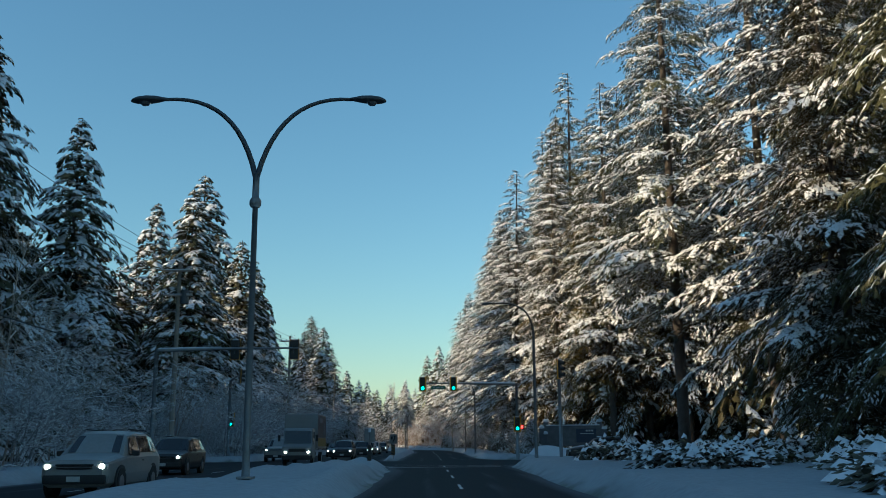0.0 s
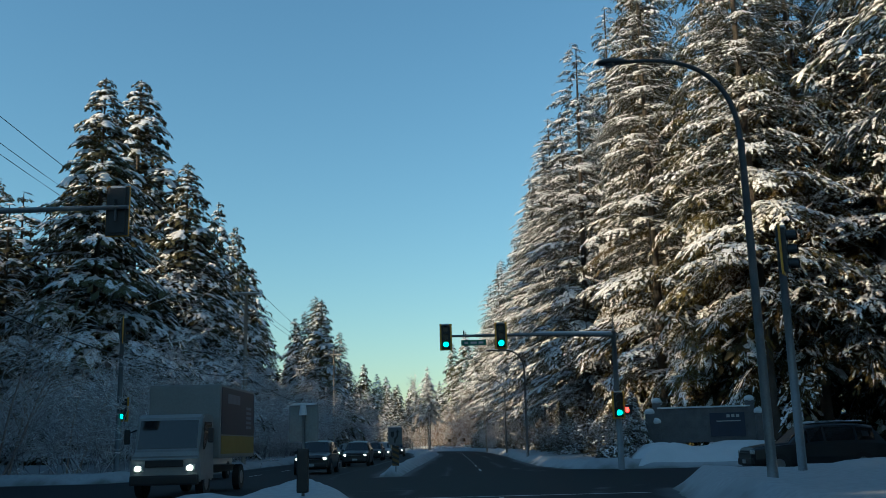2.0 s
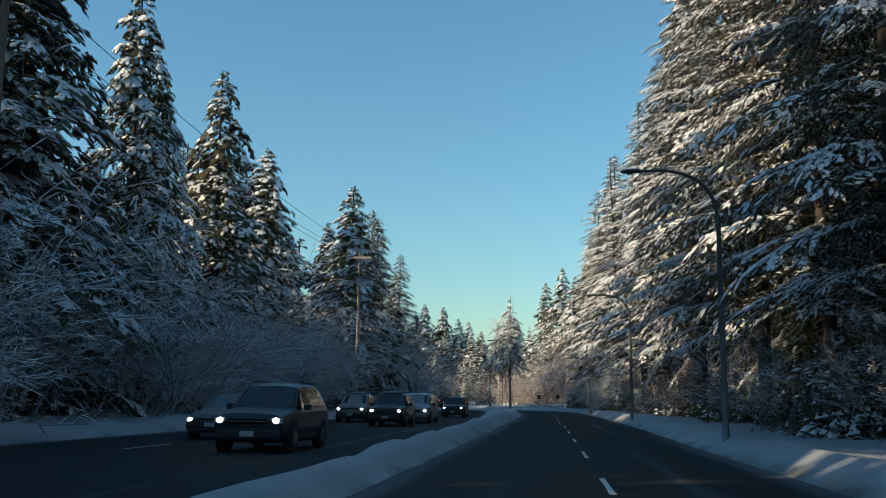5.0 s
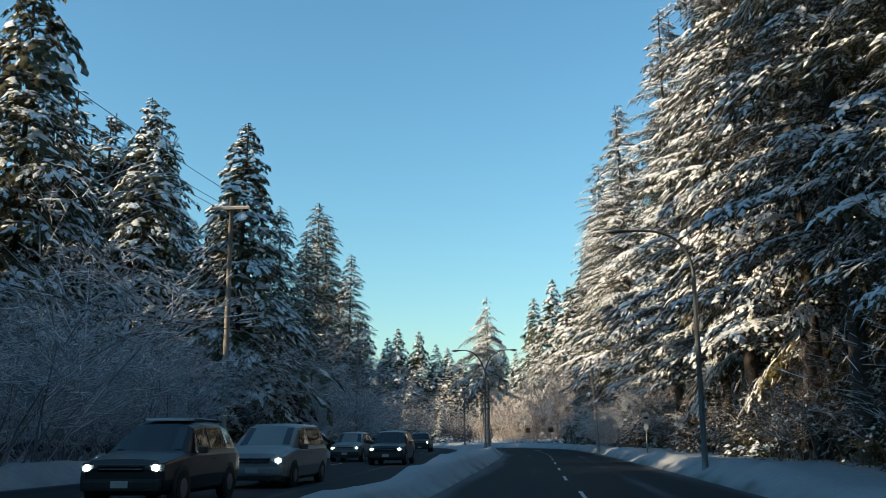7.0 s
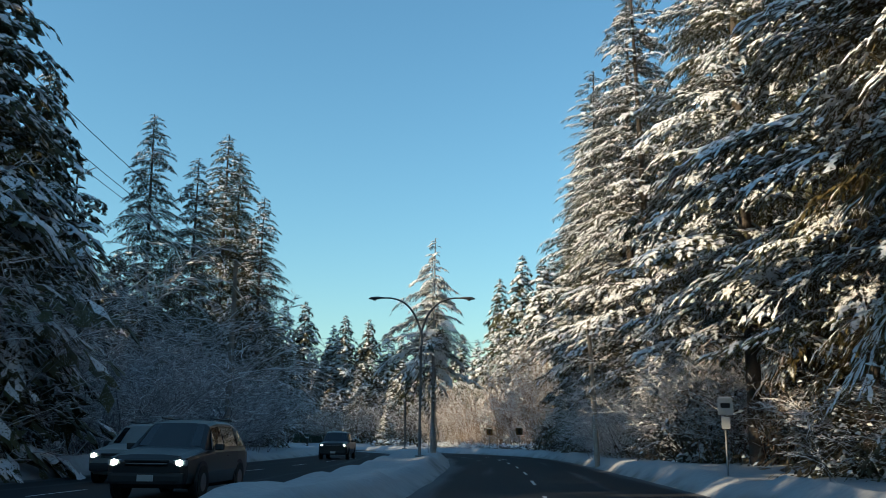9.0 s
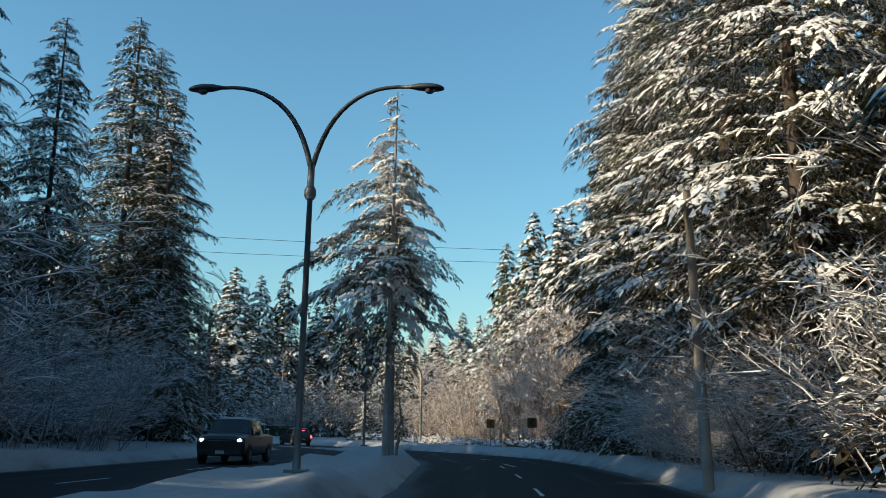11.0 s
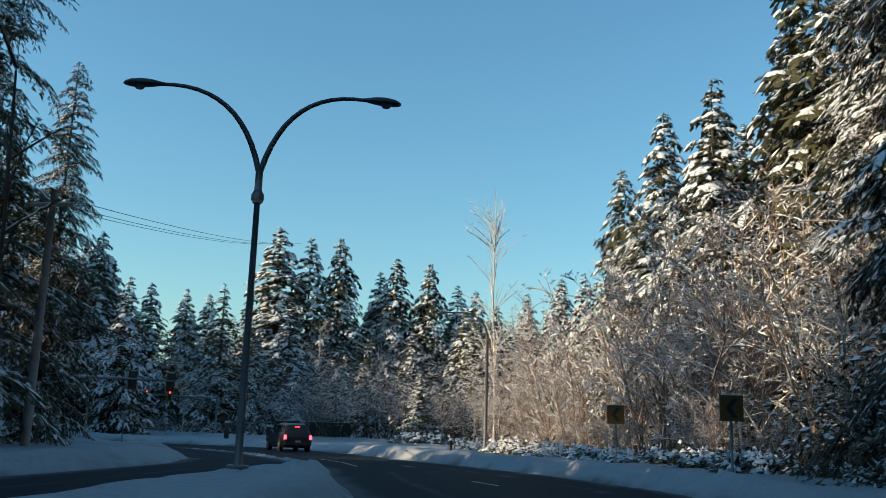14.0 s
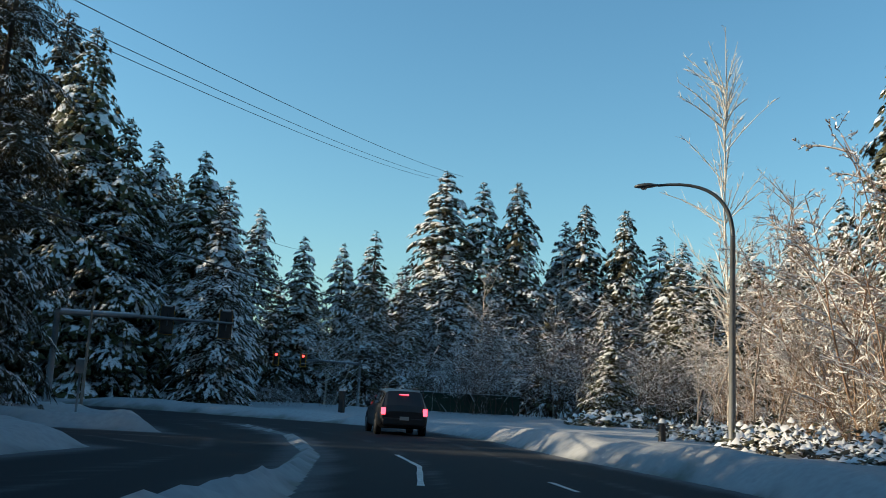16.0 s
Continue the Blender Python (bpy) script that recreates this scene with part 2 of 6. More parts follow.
# ---------- ground, road ----------
# kerb lines of the carriageways (x, y)
OURS = [(-1.6, -120), (-1.7, 48), (-2.3, 58), (-3.4, 60.5), (-3.2, 75.0), (-2.3, 76), (-2.1, 120), (-2.0, 165), (-2.4, 182), (-3.6, 203), (-5.2, 212),
        (-7.0, 217.8), (-8.6, 222), (-10.6, 228.3), (-14.9, 236.9), (-19.8, 244.3), (-26, 251), (-30, 253.5), (-90, 253.5), (-90, 266), (-60, 265), (-38, 263.5), (-28, 261.5), (-22, 258.5), (-16.5, 251.5),
        (-11.5, 243), (-8.0, 238), (-3.5, 230.5), (-0.2, 223.5), (2.4, 215.5), (3.9, 204), (4.5, 190), (4.8, 171),
        (5.0, 140), (4.5, 105), (4.4, 88), (5.2, 81), (8.6, 78.3), (160, 82), (160, 66.5), (16, 64.8), (8.8, 63.3), (5.6, 60.5), (4.7, 55), (4.0, 30), (3.8, -120)]
THEIRS = [(-7.0, -120), (-7.0, 30), (-6.6, 50), (-5.0, 60.5), (-2.6, 68), (-3.6, 75.5), (-3.9, 80), (-4.1, 125), (-4.8, 143), (-6.0, 165), (-6.4, 176), (-7.1, 188),
          (-8.0, 201), (-9.1, 212), (-9.7, 216.5), (-10.8, 224), (-12.0, 228.2), (-13.3, 231.7), (-16.3, 237.7), (-21, 244.6), (-26.6, 250.4), (-30, 254), (-90, 254), (-90, 249), (-42, 250.5),
          (-35.5, 249), (-27, 245.5), (-22, 240.8), (-26, 238.8), (-60, 245), (-62, 239), (-25, 236.6), (-18.4, 234.2), (-16.4, 228), (-15.4, 218), (-14.5, 203), (-14.0, 188),
          (-13.9, 80), (-15.5, 76.5), (-70, 74), (-70, 60), (-16, 60.5), (-14, 57), (-13.8, -120)]


def inside_and_distance(px, py, poly):
    n = len(poly)
    ins = np.zeros(px.shape, bool)
    dist = np.full(px.shape, 1e9)
    for i in range(n):
        (x1, y1), (x2, y2) = poly[i], poly[(i + 1) % n]
        if y1 != y2:
            cross = ((y1 > py) != (y2 > py)) & (px < (x2 - x1) * (py - y1) / (y2 - y1) + x1)
            ins ^= cross
        dx, dy = x2 - x1, y2 - y1
        t = np.clip(((px - x1) * dx + (py - y1) * dy) / (dx * dx + dy * dy), 0, 1)
        dist = np.minimum(dist, np.hypot(px - x1 - t * dx, py - y1 - t * dy))
    return ins, dist


def road_distance(px, py):
    """Signed distance to the carriageways: below 0 on the road."""
    out = np.full(px.shape, 1e9)
    for poly in (OURS, THEIRS):
        ins, dist = inside_and_distance(px, py, poly)
        out = np.minimum(out, np.where(ins, -dist, dist))
    # the junction's middle is open
    ins, dist = inside_and_distance(px, py, [(-14, 61), (9, 61.5), (9, 76), (-14, 75.5)])
    return np.minimum(out, np.where(ins, -dist, dist))


def value_noise(x, y, cell, seed):
    """Smooth lattice noise in 0..1."""
    rng = np.random.RandomState(seed)
    g = rng.rand(64, 64)
    u, v = x / cell, y / cell
    iu, iv = np.floor(u).astype(int), np.floor(v).astype(int)
    fu, fv = u - iu, v - iv
    fu, fv = fu * fu * (3 - 2 * fu), fv * fv * (3 - 2 * fv)
    a, b = g[iu % 64, iv % 64], g[(iu + 1) % 64, iv % 64]
    c, d = g[iu % 64, (iv + 1) % 64], g[(iu + 1) % 64, (iv + 1) % 64]
    return (a * (1 - fu) + b * fu) * (1 - fv) + (c * (1 - fu) + d * fu) * fv


def snow_height(px, py, d):
    e = np.clip(d / 1.1, 0, 1)
    e = e * e * (3 - 2 * e)
    n1, n2, n3 = value_noise(px, py, 2.3, 1), value_noise(px, py, 0.8, 2), value_noise(px, py, 7.0, 3)
    ridge = np.exp(-((d - 0.9) / 0.55) ** 2) * (0.04 + 0.12 * n1)
    far = np.clip((d - 3) / 8, 0, 1)
    z = -0.08 + e * (0.50 + 0.22 * (n3 - 0.5) + 0.14 * (n1 - 0.5) + 0.07 * (n2 - 0.5)) + ridge + far * 0.25 * n3
    return np.where(d < 0, -0.08, z)


def build_ground():
    xs = np.concatenate([np.arange(-94, -28, 1.5), np.arange(-28, -24, 0.4), np.arange(-24, -2, 0.28), np.arange(-2, 14, 0.5), np.arange(16, 71, 1.5)])
    ys = np.concatenate([np.arange(-120, 0, 1.5), np.arange(0, 205, 0.75), np.arange(205, 216, 0.5), np.arange(216, 247, 0.28), np.arange(247, 262, 0.6), np.arange(262, 321, 1.5)])
    gx, gy = np.meshgrid(xs, ys)
    d = road_distance(gx, gy)
    z = snow_height(gx, gy, d)
    edge = np.minimum.reduce([gx - xs[0], xs[-1] - gx, gy - ys[0], ys[-1] - gy])
    z = np.where((edge < 6) & (d > 0), np.minimum(z, 0.35), z)
    nx, ny = len(xs), len(ys)
    verts = np.stack([gx.ravel(), gy.ravel(), z.ravel()], 1)
    i = np.arange(nx * ny).reshape(ny, nx)
    quads = np.stack([i[:-1, :-1], i[:-1, 1:], i[1:, 1:], i[1:, :-1]], -1).reshape(-1, 4)
    # a wide apron out to the horizon
    R = 2500.0
    x0, x1, y0, y1 = xs[0], xs[-1], ys[0], ys[-1]
    k = len(verts)
    apron = [(-R, -R), (R, -R), (R, R), (-R, R), (x0, y0), (x1, y0), (x1, y1), (x0, y1)]
    verts = np.concatenate([verts, np.array([(a, b, 0.3) for a, b in apron])])
    quads = np.concatenate([quads, k + np.array([(0, 1, 5, 4), (1, 2, 6, 5), (2, 3, 7, 6), (3, 0, 4, 7)])])
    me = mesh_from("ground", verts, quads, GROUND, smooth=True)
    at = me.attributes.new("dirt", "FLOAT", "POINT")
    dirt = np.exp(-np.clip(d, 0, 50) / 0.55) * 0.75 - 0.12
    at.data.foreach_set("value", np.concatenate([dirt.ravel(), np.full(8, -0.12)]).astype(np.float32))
    tagged(new("ground", me), "deep snow darkened for shade, with plowed dirty edges", "ground", kind="structure")

    ok = (d < 1.4)
    keep = ok[:-1, :-1] & ok[:-1, 1:] & ok[1:, 1:] & ok[1:, :-1]
    quads = np.stack([i[:-1, :-1], i[:-1, 1:], i[1:, 1:], i[1:, :-1]], -1)[keep]
    used = np.unique(quads)
    remap = np.zeros(nx * ny, int)
    remap[used] = np.arange(len(used))
    v = np.stack([gx.ravel(), gy.ravel(), np.zeros(nx * ny)], 1)[used]
    me = mesh_from("road", v, remap[quads], ROAD, smooth=True)
    at = me.attributes.new("dirt", "FLOAT", "POINT")
    dd = d.ravel()[used]
    xx = v[:, 0]
    off = np.clip(-dd, 0, 50)
    slush = np.exp(-off / 0.5) * 0.75 + 0.50 * np.exp(-((off - 1.85) / 0.24) ** 2) + 0.28 * np.exp(-((off - 3.3) / 0.3) ** 2)
    at.data.foreach_set("value", (slush - 0.12).astype(np.float32))
    tagged(new("road", me), "wet dark asphalt road with slush streaks", "road", kind="structure")


build_ground()


def ground_z(x, y):
    a, b = np.array([float(x)]), np.array([float(y)])
    return float(snow_height(a, b, road_distance(a, b))[0])


def paint_strip(x0, y0, x1, y1, w):
    d = Vector((x1 - x0, y1 - y0, 0))
    s = Vector((-d.y, d.x, 0)).normalized() * w / 2
    a, b = Vector((x0, y0, 0.004)), Vector((x1, y1, 0.004))
    bm = bmesh.new()
    n = max(2, int(d.length / 0.8))
    row = []
    for k in range(n + 1):
        p = a.lerp(b, k / n)
        wob = 0.85 + 0.15 * math.sin(k * 2.3 + x0)
        row.append((bm.verts.new(p - s * wob), bm.verts.new(p + s * wob)))
    for (p, q), (r, t) in zip(row, row[1:]):
        bm.faces.new((p, r, t, q))
    return part("lane_line", bm, LINE)


# ---------- trees ----------
def sprays(base, way, length, width, droop, lift, thick, rng):
    """Leaf-shaped, roof-folded sprays: arrays of places, directions and sizes become vertices and triangles."""
    n = len(base)
    up = np.array([0, 0, 1.0])
    side = np.cross(way, up)
    side /= np.maximum(np.linalg.norm(side, axis=1, keepdims=True), 1e-3)
    L, W, D = length[:, None], width[:, None], droop[:, None]
    c0 = base + up * lift[:, None]
    c1 = c0 + way * L * 0.55 - up * D * 0.3 + up * thick[:, None]
    c2 = c0 + way * L - up * D
    l = c1 - side * W * 0.5 - up * (W * 0.30 + thick[:, None] * 1.1)
    r = c1 + side * W * 0.5 - up * (W * 0.30 + thick[:, None] * 1.1)
    v = np.stack([c0, l, c1, r, c2], 1).reshape(-1, 3)
    k = np.arange(n)[:, None] * 5
    f = np.concatenate([k + np.array([0, 1, 2]), k + np.array([0, 2, 3]), k + np.array([1, 4, 2]), k + np.array([2, 4, 3])], 0)
    return v, f


_t = (1 + 5 ** 0.5) / 2
LUMP = np.array([(-1, _t, 0), (1, _t, 0), (-1, -_t, 0), (1, -_t, 0), (0, -1, _t), (0, 1, _t), (0, -1, -_t), (0, 1, -_t), (_t, 0, -1), (_t, 0, 1), (-_t, 0, -1), (-_t, 0, 1)]) / (1 + _t * _t) ** 0.5
LUMP_FACES = [(0, 11, 5), (0, 5, 1), (0, 1, 7), (0, 7, 10), (0, 10, 11), (1, 5, 9), (5, 11, 4), (11, 10, 2), (10, 7, 6), (7, 1, 8),
              (3, 9, 4), (3, 4, 2), (3, 2, 6), (3, 6, 8), (3, 8, 9), (4, 9, 5), (2, 4, 11), (6, 2, 10), (8, 6, 7), (9, 8, 1)]
KITE = [(0, 1, 2), (0, 2, 3), (1, 4, 2), (2, 4, 3)]


def bough_shape(rng, pairs, sub, snow, hang, heavy=1.0, leaf=1.0):
    """A bough one unit long, along x: side shoots that carry small drooping sprays, hanging fingers, and snow on the upper sprays."""
    nv, nf, sv, sf = [], [], [], []
    up = np.array([0, 0, 1.0])
    w0 = leaf * 0.092 / (pairs * sub) ** 0.5

    def put(vs, fs, v, f):
        k = len(vs)
        vs.extend(v)
        fs.extend((a + k, b + k, c + k) for a, b, c in f)

    def spray(base, way, length, snowy):
        way = way + rng.normal(0, 0.12, 3)
        side = np.array([-way[1], way[0], rng.normal(0, 0.2)])
        side /= max(np.linalg.norm(side), 0.2)
        dr, w = length * rng.uniform(0.0, 0.65), w0 * rng.uniform(0.6, 1.25)
        mid, tip = base + way * length * 0.5 - up * dr * 0.2, base + way * length * rng.uniform(0.85, 1.05) - up * dr
        put(nv, nf, [base, mid - side * w - up * w * 0.7, mid, mid + side * w - up * w * 0.7, tip], KITE)
        if rng.rand() < hang:
            d = rng.normal(0, 0.4, 3) - up
            p, e, q = base, base + d * length * 0.45 + rng.normal(0, 0.1, 3) * length, base + d * length * rng.uniform(0.6, 1.1)
            put(nv, nf, [p, e + side * w * 0.7, q, e - side * w * 0.7], [(0, 1, 3), (3, 1, 2)])
        if heavy >= 2:
            if rng.rand() < snowy:
                for c in (base + (mid - base) * 0.4, mid - (mid - base) * 0.1, mid + (tip - mid) * 0.3):
                    r = w * heavy * rng.uniform(0.30, 0.62)
                    put(sv, sf, c + up * r * 0.45 + LUMP * np.array([r * 1.25, r * 1.25, r * 0.85]) + rng.normal(0, 0.12 * r, (12, 3)), LUMP_FACES)
        elif rng.rand() < snowy:
            z = up * w * heavy * rng.uniform(0.35, 0.8)
            h, e = w * heavy * rng.uniform(0.6, 1.05), rng.uniform(0.35, 1.0)
            m = base + (mid - base) * rng.uniform(0.7, 1.1) + z
            put(sv, sf, [base + z * 0.6 - way * w, m - side * h - up * h * 0.8, m, m + side * h - up * h * 0.8, mid + (tip - mid) * e + z * 0.5], KITE)

    for i in range(pairs):
        for sign in (-1, 1):
            q = 0.14 + 0.84 * (i + rng.uniform(0, 0.9)) / pairs
            ln = (0.10 + 0.31 * (1 - q) ** 0.8 * min(1.0, 0.35 + q * 2.2)) * rng.uniform(0.6, 1.2)
            ang = rng.uniform(0.55, 1.15)
            way = np.array([math.cos(ang), sign * math.sin(ang), rng.normal(0.0, 0.12)])
            dr = ln * rng.uniform(0.0, 0.4)
            at = lambda u: np.array([q, 0, 0.0]) + way * ln * u - up * dr * u * u
            load = min(1.0, snow * rng.choice((0.1, 0.7, 1.3, 1.8)))
            n = max(1, int(sub * ln / 0.28 + rng.rand()))
            for k in range(n):
                u = (k + rng.uniform(0.2, 0.9)) / n
                for s2 in (-1, 1):
                    c, t = math.cos(0.75), math.sin(0.75) * s2
                    d2 = np.array([way[0] * c - way[1] * t, way[0] * t + way[1] * c, way[2] - 0.6 * u * dr / ln])
                    spray(at(u), d2, (0.045 + 0.04 * (1 - u)) * (0.35 + 4.0 / (pairs * sub) ** 0.5), load)
            spray(at(0.92), way * np.array([1, 1, 0]) - up * 0.4, 0.075 * (0.35 + 4.0 / (pairs * sub) ** 0.5), load)
    for k in range(sub + 2):
        x = 0.45 + 0.5 * (k + rng.rand()) / (sub + 2)
        spray(np.array([x, 0.02 * rng.normal(), 0.005]), np.array([1.0, 0.5 * rng.normal(), 0.0]), 0.10, snow * 1.2)
    spray(np.array([0.93, 0, 0.0]), np.array([1.0, 0, -0.2]), 0.12, snow)
    return np.array(nv), np.array(nf), np.array(sv) if sv else np.zeros((0, 3)), np.array(sf) if sf else np.zeros((0, 3), int)


def conifer_meshes(seed, height, radius, bare=0.08, whorls=30, per=6, pairs=8, sub=3, hang=0.5, snow=0.7, droop=0.35, gap=0.0, power=0.8, curve=1.8, girth=0.0115, skew=0.0, wide=1.0, heavy=1.0, leaf=1.0):
    """Trunk, foliage and snow meshes of one conifer: whorls of drooping boughs round a tapered trunk."""
    rng = np.random.RandomState(seed)
    limbs = bmesh.new()
    r0 = height * girth
    lean = rng.normal(0, 0.006, 2)
    tube([(lean[0] * height * k / 6 * k / 6, lean[1] * height * k / 6, height * k / 6 * 0.985) for k in range(7)],
         [r0 * (1 - k / 6) ** 0.8 + 0.025 for k in range(7)], 8, limbs)
    loads = [min(1.0, snow * q) for q in (0.3, 0.8, 1.2, 1.6)]
    large = [bough_shape(rng, pairs, sub, q, hang, heavy, leaf) for q in loads]
    small = [bough_shape(rng, max(3, pairs * 5 // 9), max(1, sub - 1), q, hang, heavy, leaf * 1.5) for q in loads]
    fv, ff, sv, sf = [], [], [], []
    nf = ns = 0
    for w in range(whorls):
        u = (w + rng.rand() * 0.6) / whorls                     # 0 at the lowest bough, 1 at the top
        z = height * (bare + (0.985 - bare) * (1 - (1 - u) ** 1.3))
        reach = radius * (1 - u) ** (power * 1.16) * (0.78 + 0.22 * min(1, u * 7)) + 0.010 * height
        count = max(4, int(per * (0.9 + 0.3 * (1 - u))))
        turn = rng.rand() * 6.28
        for b in range(count):
            if rng.rand() < gap:
                continue
            a = turn + 6.283 * (b + rng.normal(0, 0.18)) / count
            ln = reach * rng.choice((0.55, 0.8, 1.0, 1.0, 1.1)) * rng.uniform(0.85, 1.12) * (1 - skew * math.cos(a))
            out = np.array([math.cos(a), math.sin(a), 0.0])
            sd = np.array([-out[1], out[0], 0.0])
            rise = rng.uniform(-0.10, 0.22) + 0.45 * u
            fall = droop * rng.uniform(0.6, 1.5) * (1.15 - 0.6 * u)
            zz = z + rng.uniform(-0.6, 0.6) * height * (1 - bare) * 1.3 / whorls * (1 - u) ** 0.3
            roll = rng.normal(0, 0.15)
            wf = wide * rng.uniform(0.8, 1.2) * (1 + 0.5 * max(0.0, 1 - ln / 1.5))
            if ln > 1.6 and w % 2 == 0:
                tube([(out * ln * q)[:2].tolist() + [zz + ln * (rise * q - (rise + fall) * q ** curve)] for q in (0, 0.4, 0.75)],
                     [0.006 * ln + 0.008, 0.004 * ln + 0.006, 0.006], 4, limbs, cap=False)
            nv, nfa, s_v, s_f = (large if ln > radius * 0.42 else small)[rng.randint(4)]
            flip = rng.choice((-1, 1))

            def place(p):
                x, y = np.maximum(p[:, 0], 0), p[:, 1] * wf * flip
                return out * (ln * p[:, 0])[:, None] + sd * (ln * y)[:, None] + np.array([0, 0, 1.0]) * (zz + ln * (rise * x - (rise + fall) * x ** curve + p[:, 2] + roll * y))[:, None]
            fv.append(place(nv)), ff.append(nfa + nf)
            nf += len(nv)
            if len(s_v):
                sv.append(place(s_v)), sf.append(s_f + ns)
                ns += len(s_v)
    limb_mesh = bpy.data.meshes.new("trunk")
    limbs.to_mesh(limb_mesh)
    limbs.free()
    limb_mesh.materials.append(BARK)
    return limb_mesh, mesh_from("crown", np.concatenate(fv), np.concatenate(ff), NEEDLES), mesh_from("snow_load", np.concatenate(sv), np.concatenate(sf), TREE_SNOW, True)


def conifer_kind(name, label, category, group, cedar=False, bark=None, fine=False, **kw):
    trunk, crown, load = conifer_meshes(**kw)
    trunk.materials[0] = bark or BARK
    if fine:
        crown.materials[0], load.materials[0] = FINE_NEEDLES, TWIG_SNOW
    if name in ("fir_tree", "hemlock_tree"):
        crown.materials[0] = NEAR_NEEDLES
    if cedar:
        crown.materials[0] = CEDAR
    t = thing(name, pose(0, 0, -500), label, category, group)
    part("trunk", trunk, bark or BARK, t)
    part("crown", crown, NEEDLES, t)
    tagged(part("snow_load", load, TREE_SNOW, t, "clumps of white snow on the boughs"), kind="stuff")
    return t, kw["height"]


def plant(kind, x, y, h, spread=1.0, turn=None, sink=0.15, label="", rnd=random.Random(5)):
    """Sets a copy of a kind of tree so that its top stands h metres over the ground's zero."""
    proto, h0 = kind
    z = ground_z(x, y) - sink
    k = (h - z) / h0
    q = k * spread
    a = rnd.uniform(0, 360) if turn is None else turn
    ob = copy_thing(proto, pose(x, y, z, rnd.uniform(-1, 1), rnd.uniform(-1, 1), a))
    ob.scale = (q, q, k)
    if label:
        tagged(ob, label)
    return ob


def ribbons(a, b, wa, wb, lift, rng, flat=0.016):
    """Twigs from a to b: three-sided where thick, flat blades where thin."""
    d = b - a
    d /= np.maximum(np.linalg.norm(d, axis=1, keepdims=True), 1e-6)
    ref = np.where(np.abs(d[:, 2:3]) > 0.9, np.array([[1.0, 0, 0]]), np.array([[0, 0, 1.0]]))
    s = np.cross(d, ref)
    s /= np.linalg.norm(s, axis=1, keepdims=True)
    u = np.cross(s, d)
    up = np.array([0, 0, 1.0]) * lift[:, None]
    thin = wa < flat
    k = ~thin
    ring = lambda p, w: [p + u[k] * w[k][:, None], p - (u[k] * 0.5 - s[k] * 0.87) * w[k][:, None], p - (u[k] * 0.5 + s[k] * 0.87) * w[k][:, None]]
    v1 = np.stack(ring((a + up)[k], wa) + ring((b + up)[k], wb), 1).reshape(-1, 3)
    i = np.arange(k.sum())[:, None] * 6
    f1 = np.concatenate([i + np.array(q) for q in ((0, 1, 4), (0, 4, 3), (1, 2, 5), (1, 5, 4), (2, 0, 3), (2, 3, 5))], 0)
    g = rng.uniform(0, 3.14, len(a))[:, None]
    e = (s * np.cos(g) + u * np.sin(g))[thin]
    A, B, WA, WB = (a + up)[thin], (b + up)[thin], wa[thin][:, None], wb[thin][:, None]
    v2 = np.stack([A - e * WA, A + e * WA, B + e * WB, B - e * WB], 1).reshape(-1, 3)
    i = np.arange(thin.sum())[:, None] * 4 + len(v1)
    f2 = np.concatenate([i + np.array([0, 1, 2]), i + np.array([0, 2, 3])], 0)
    return np.concatenate([v1, v2]), np.concatenate([f1, f2])


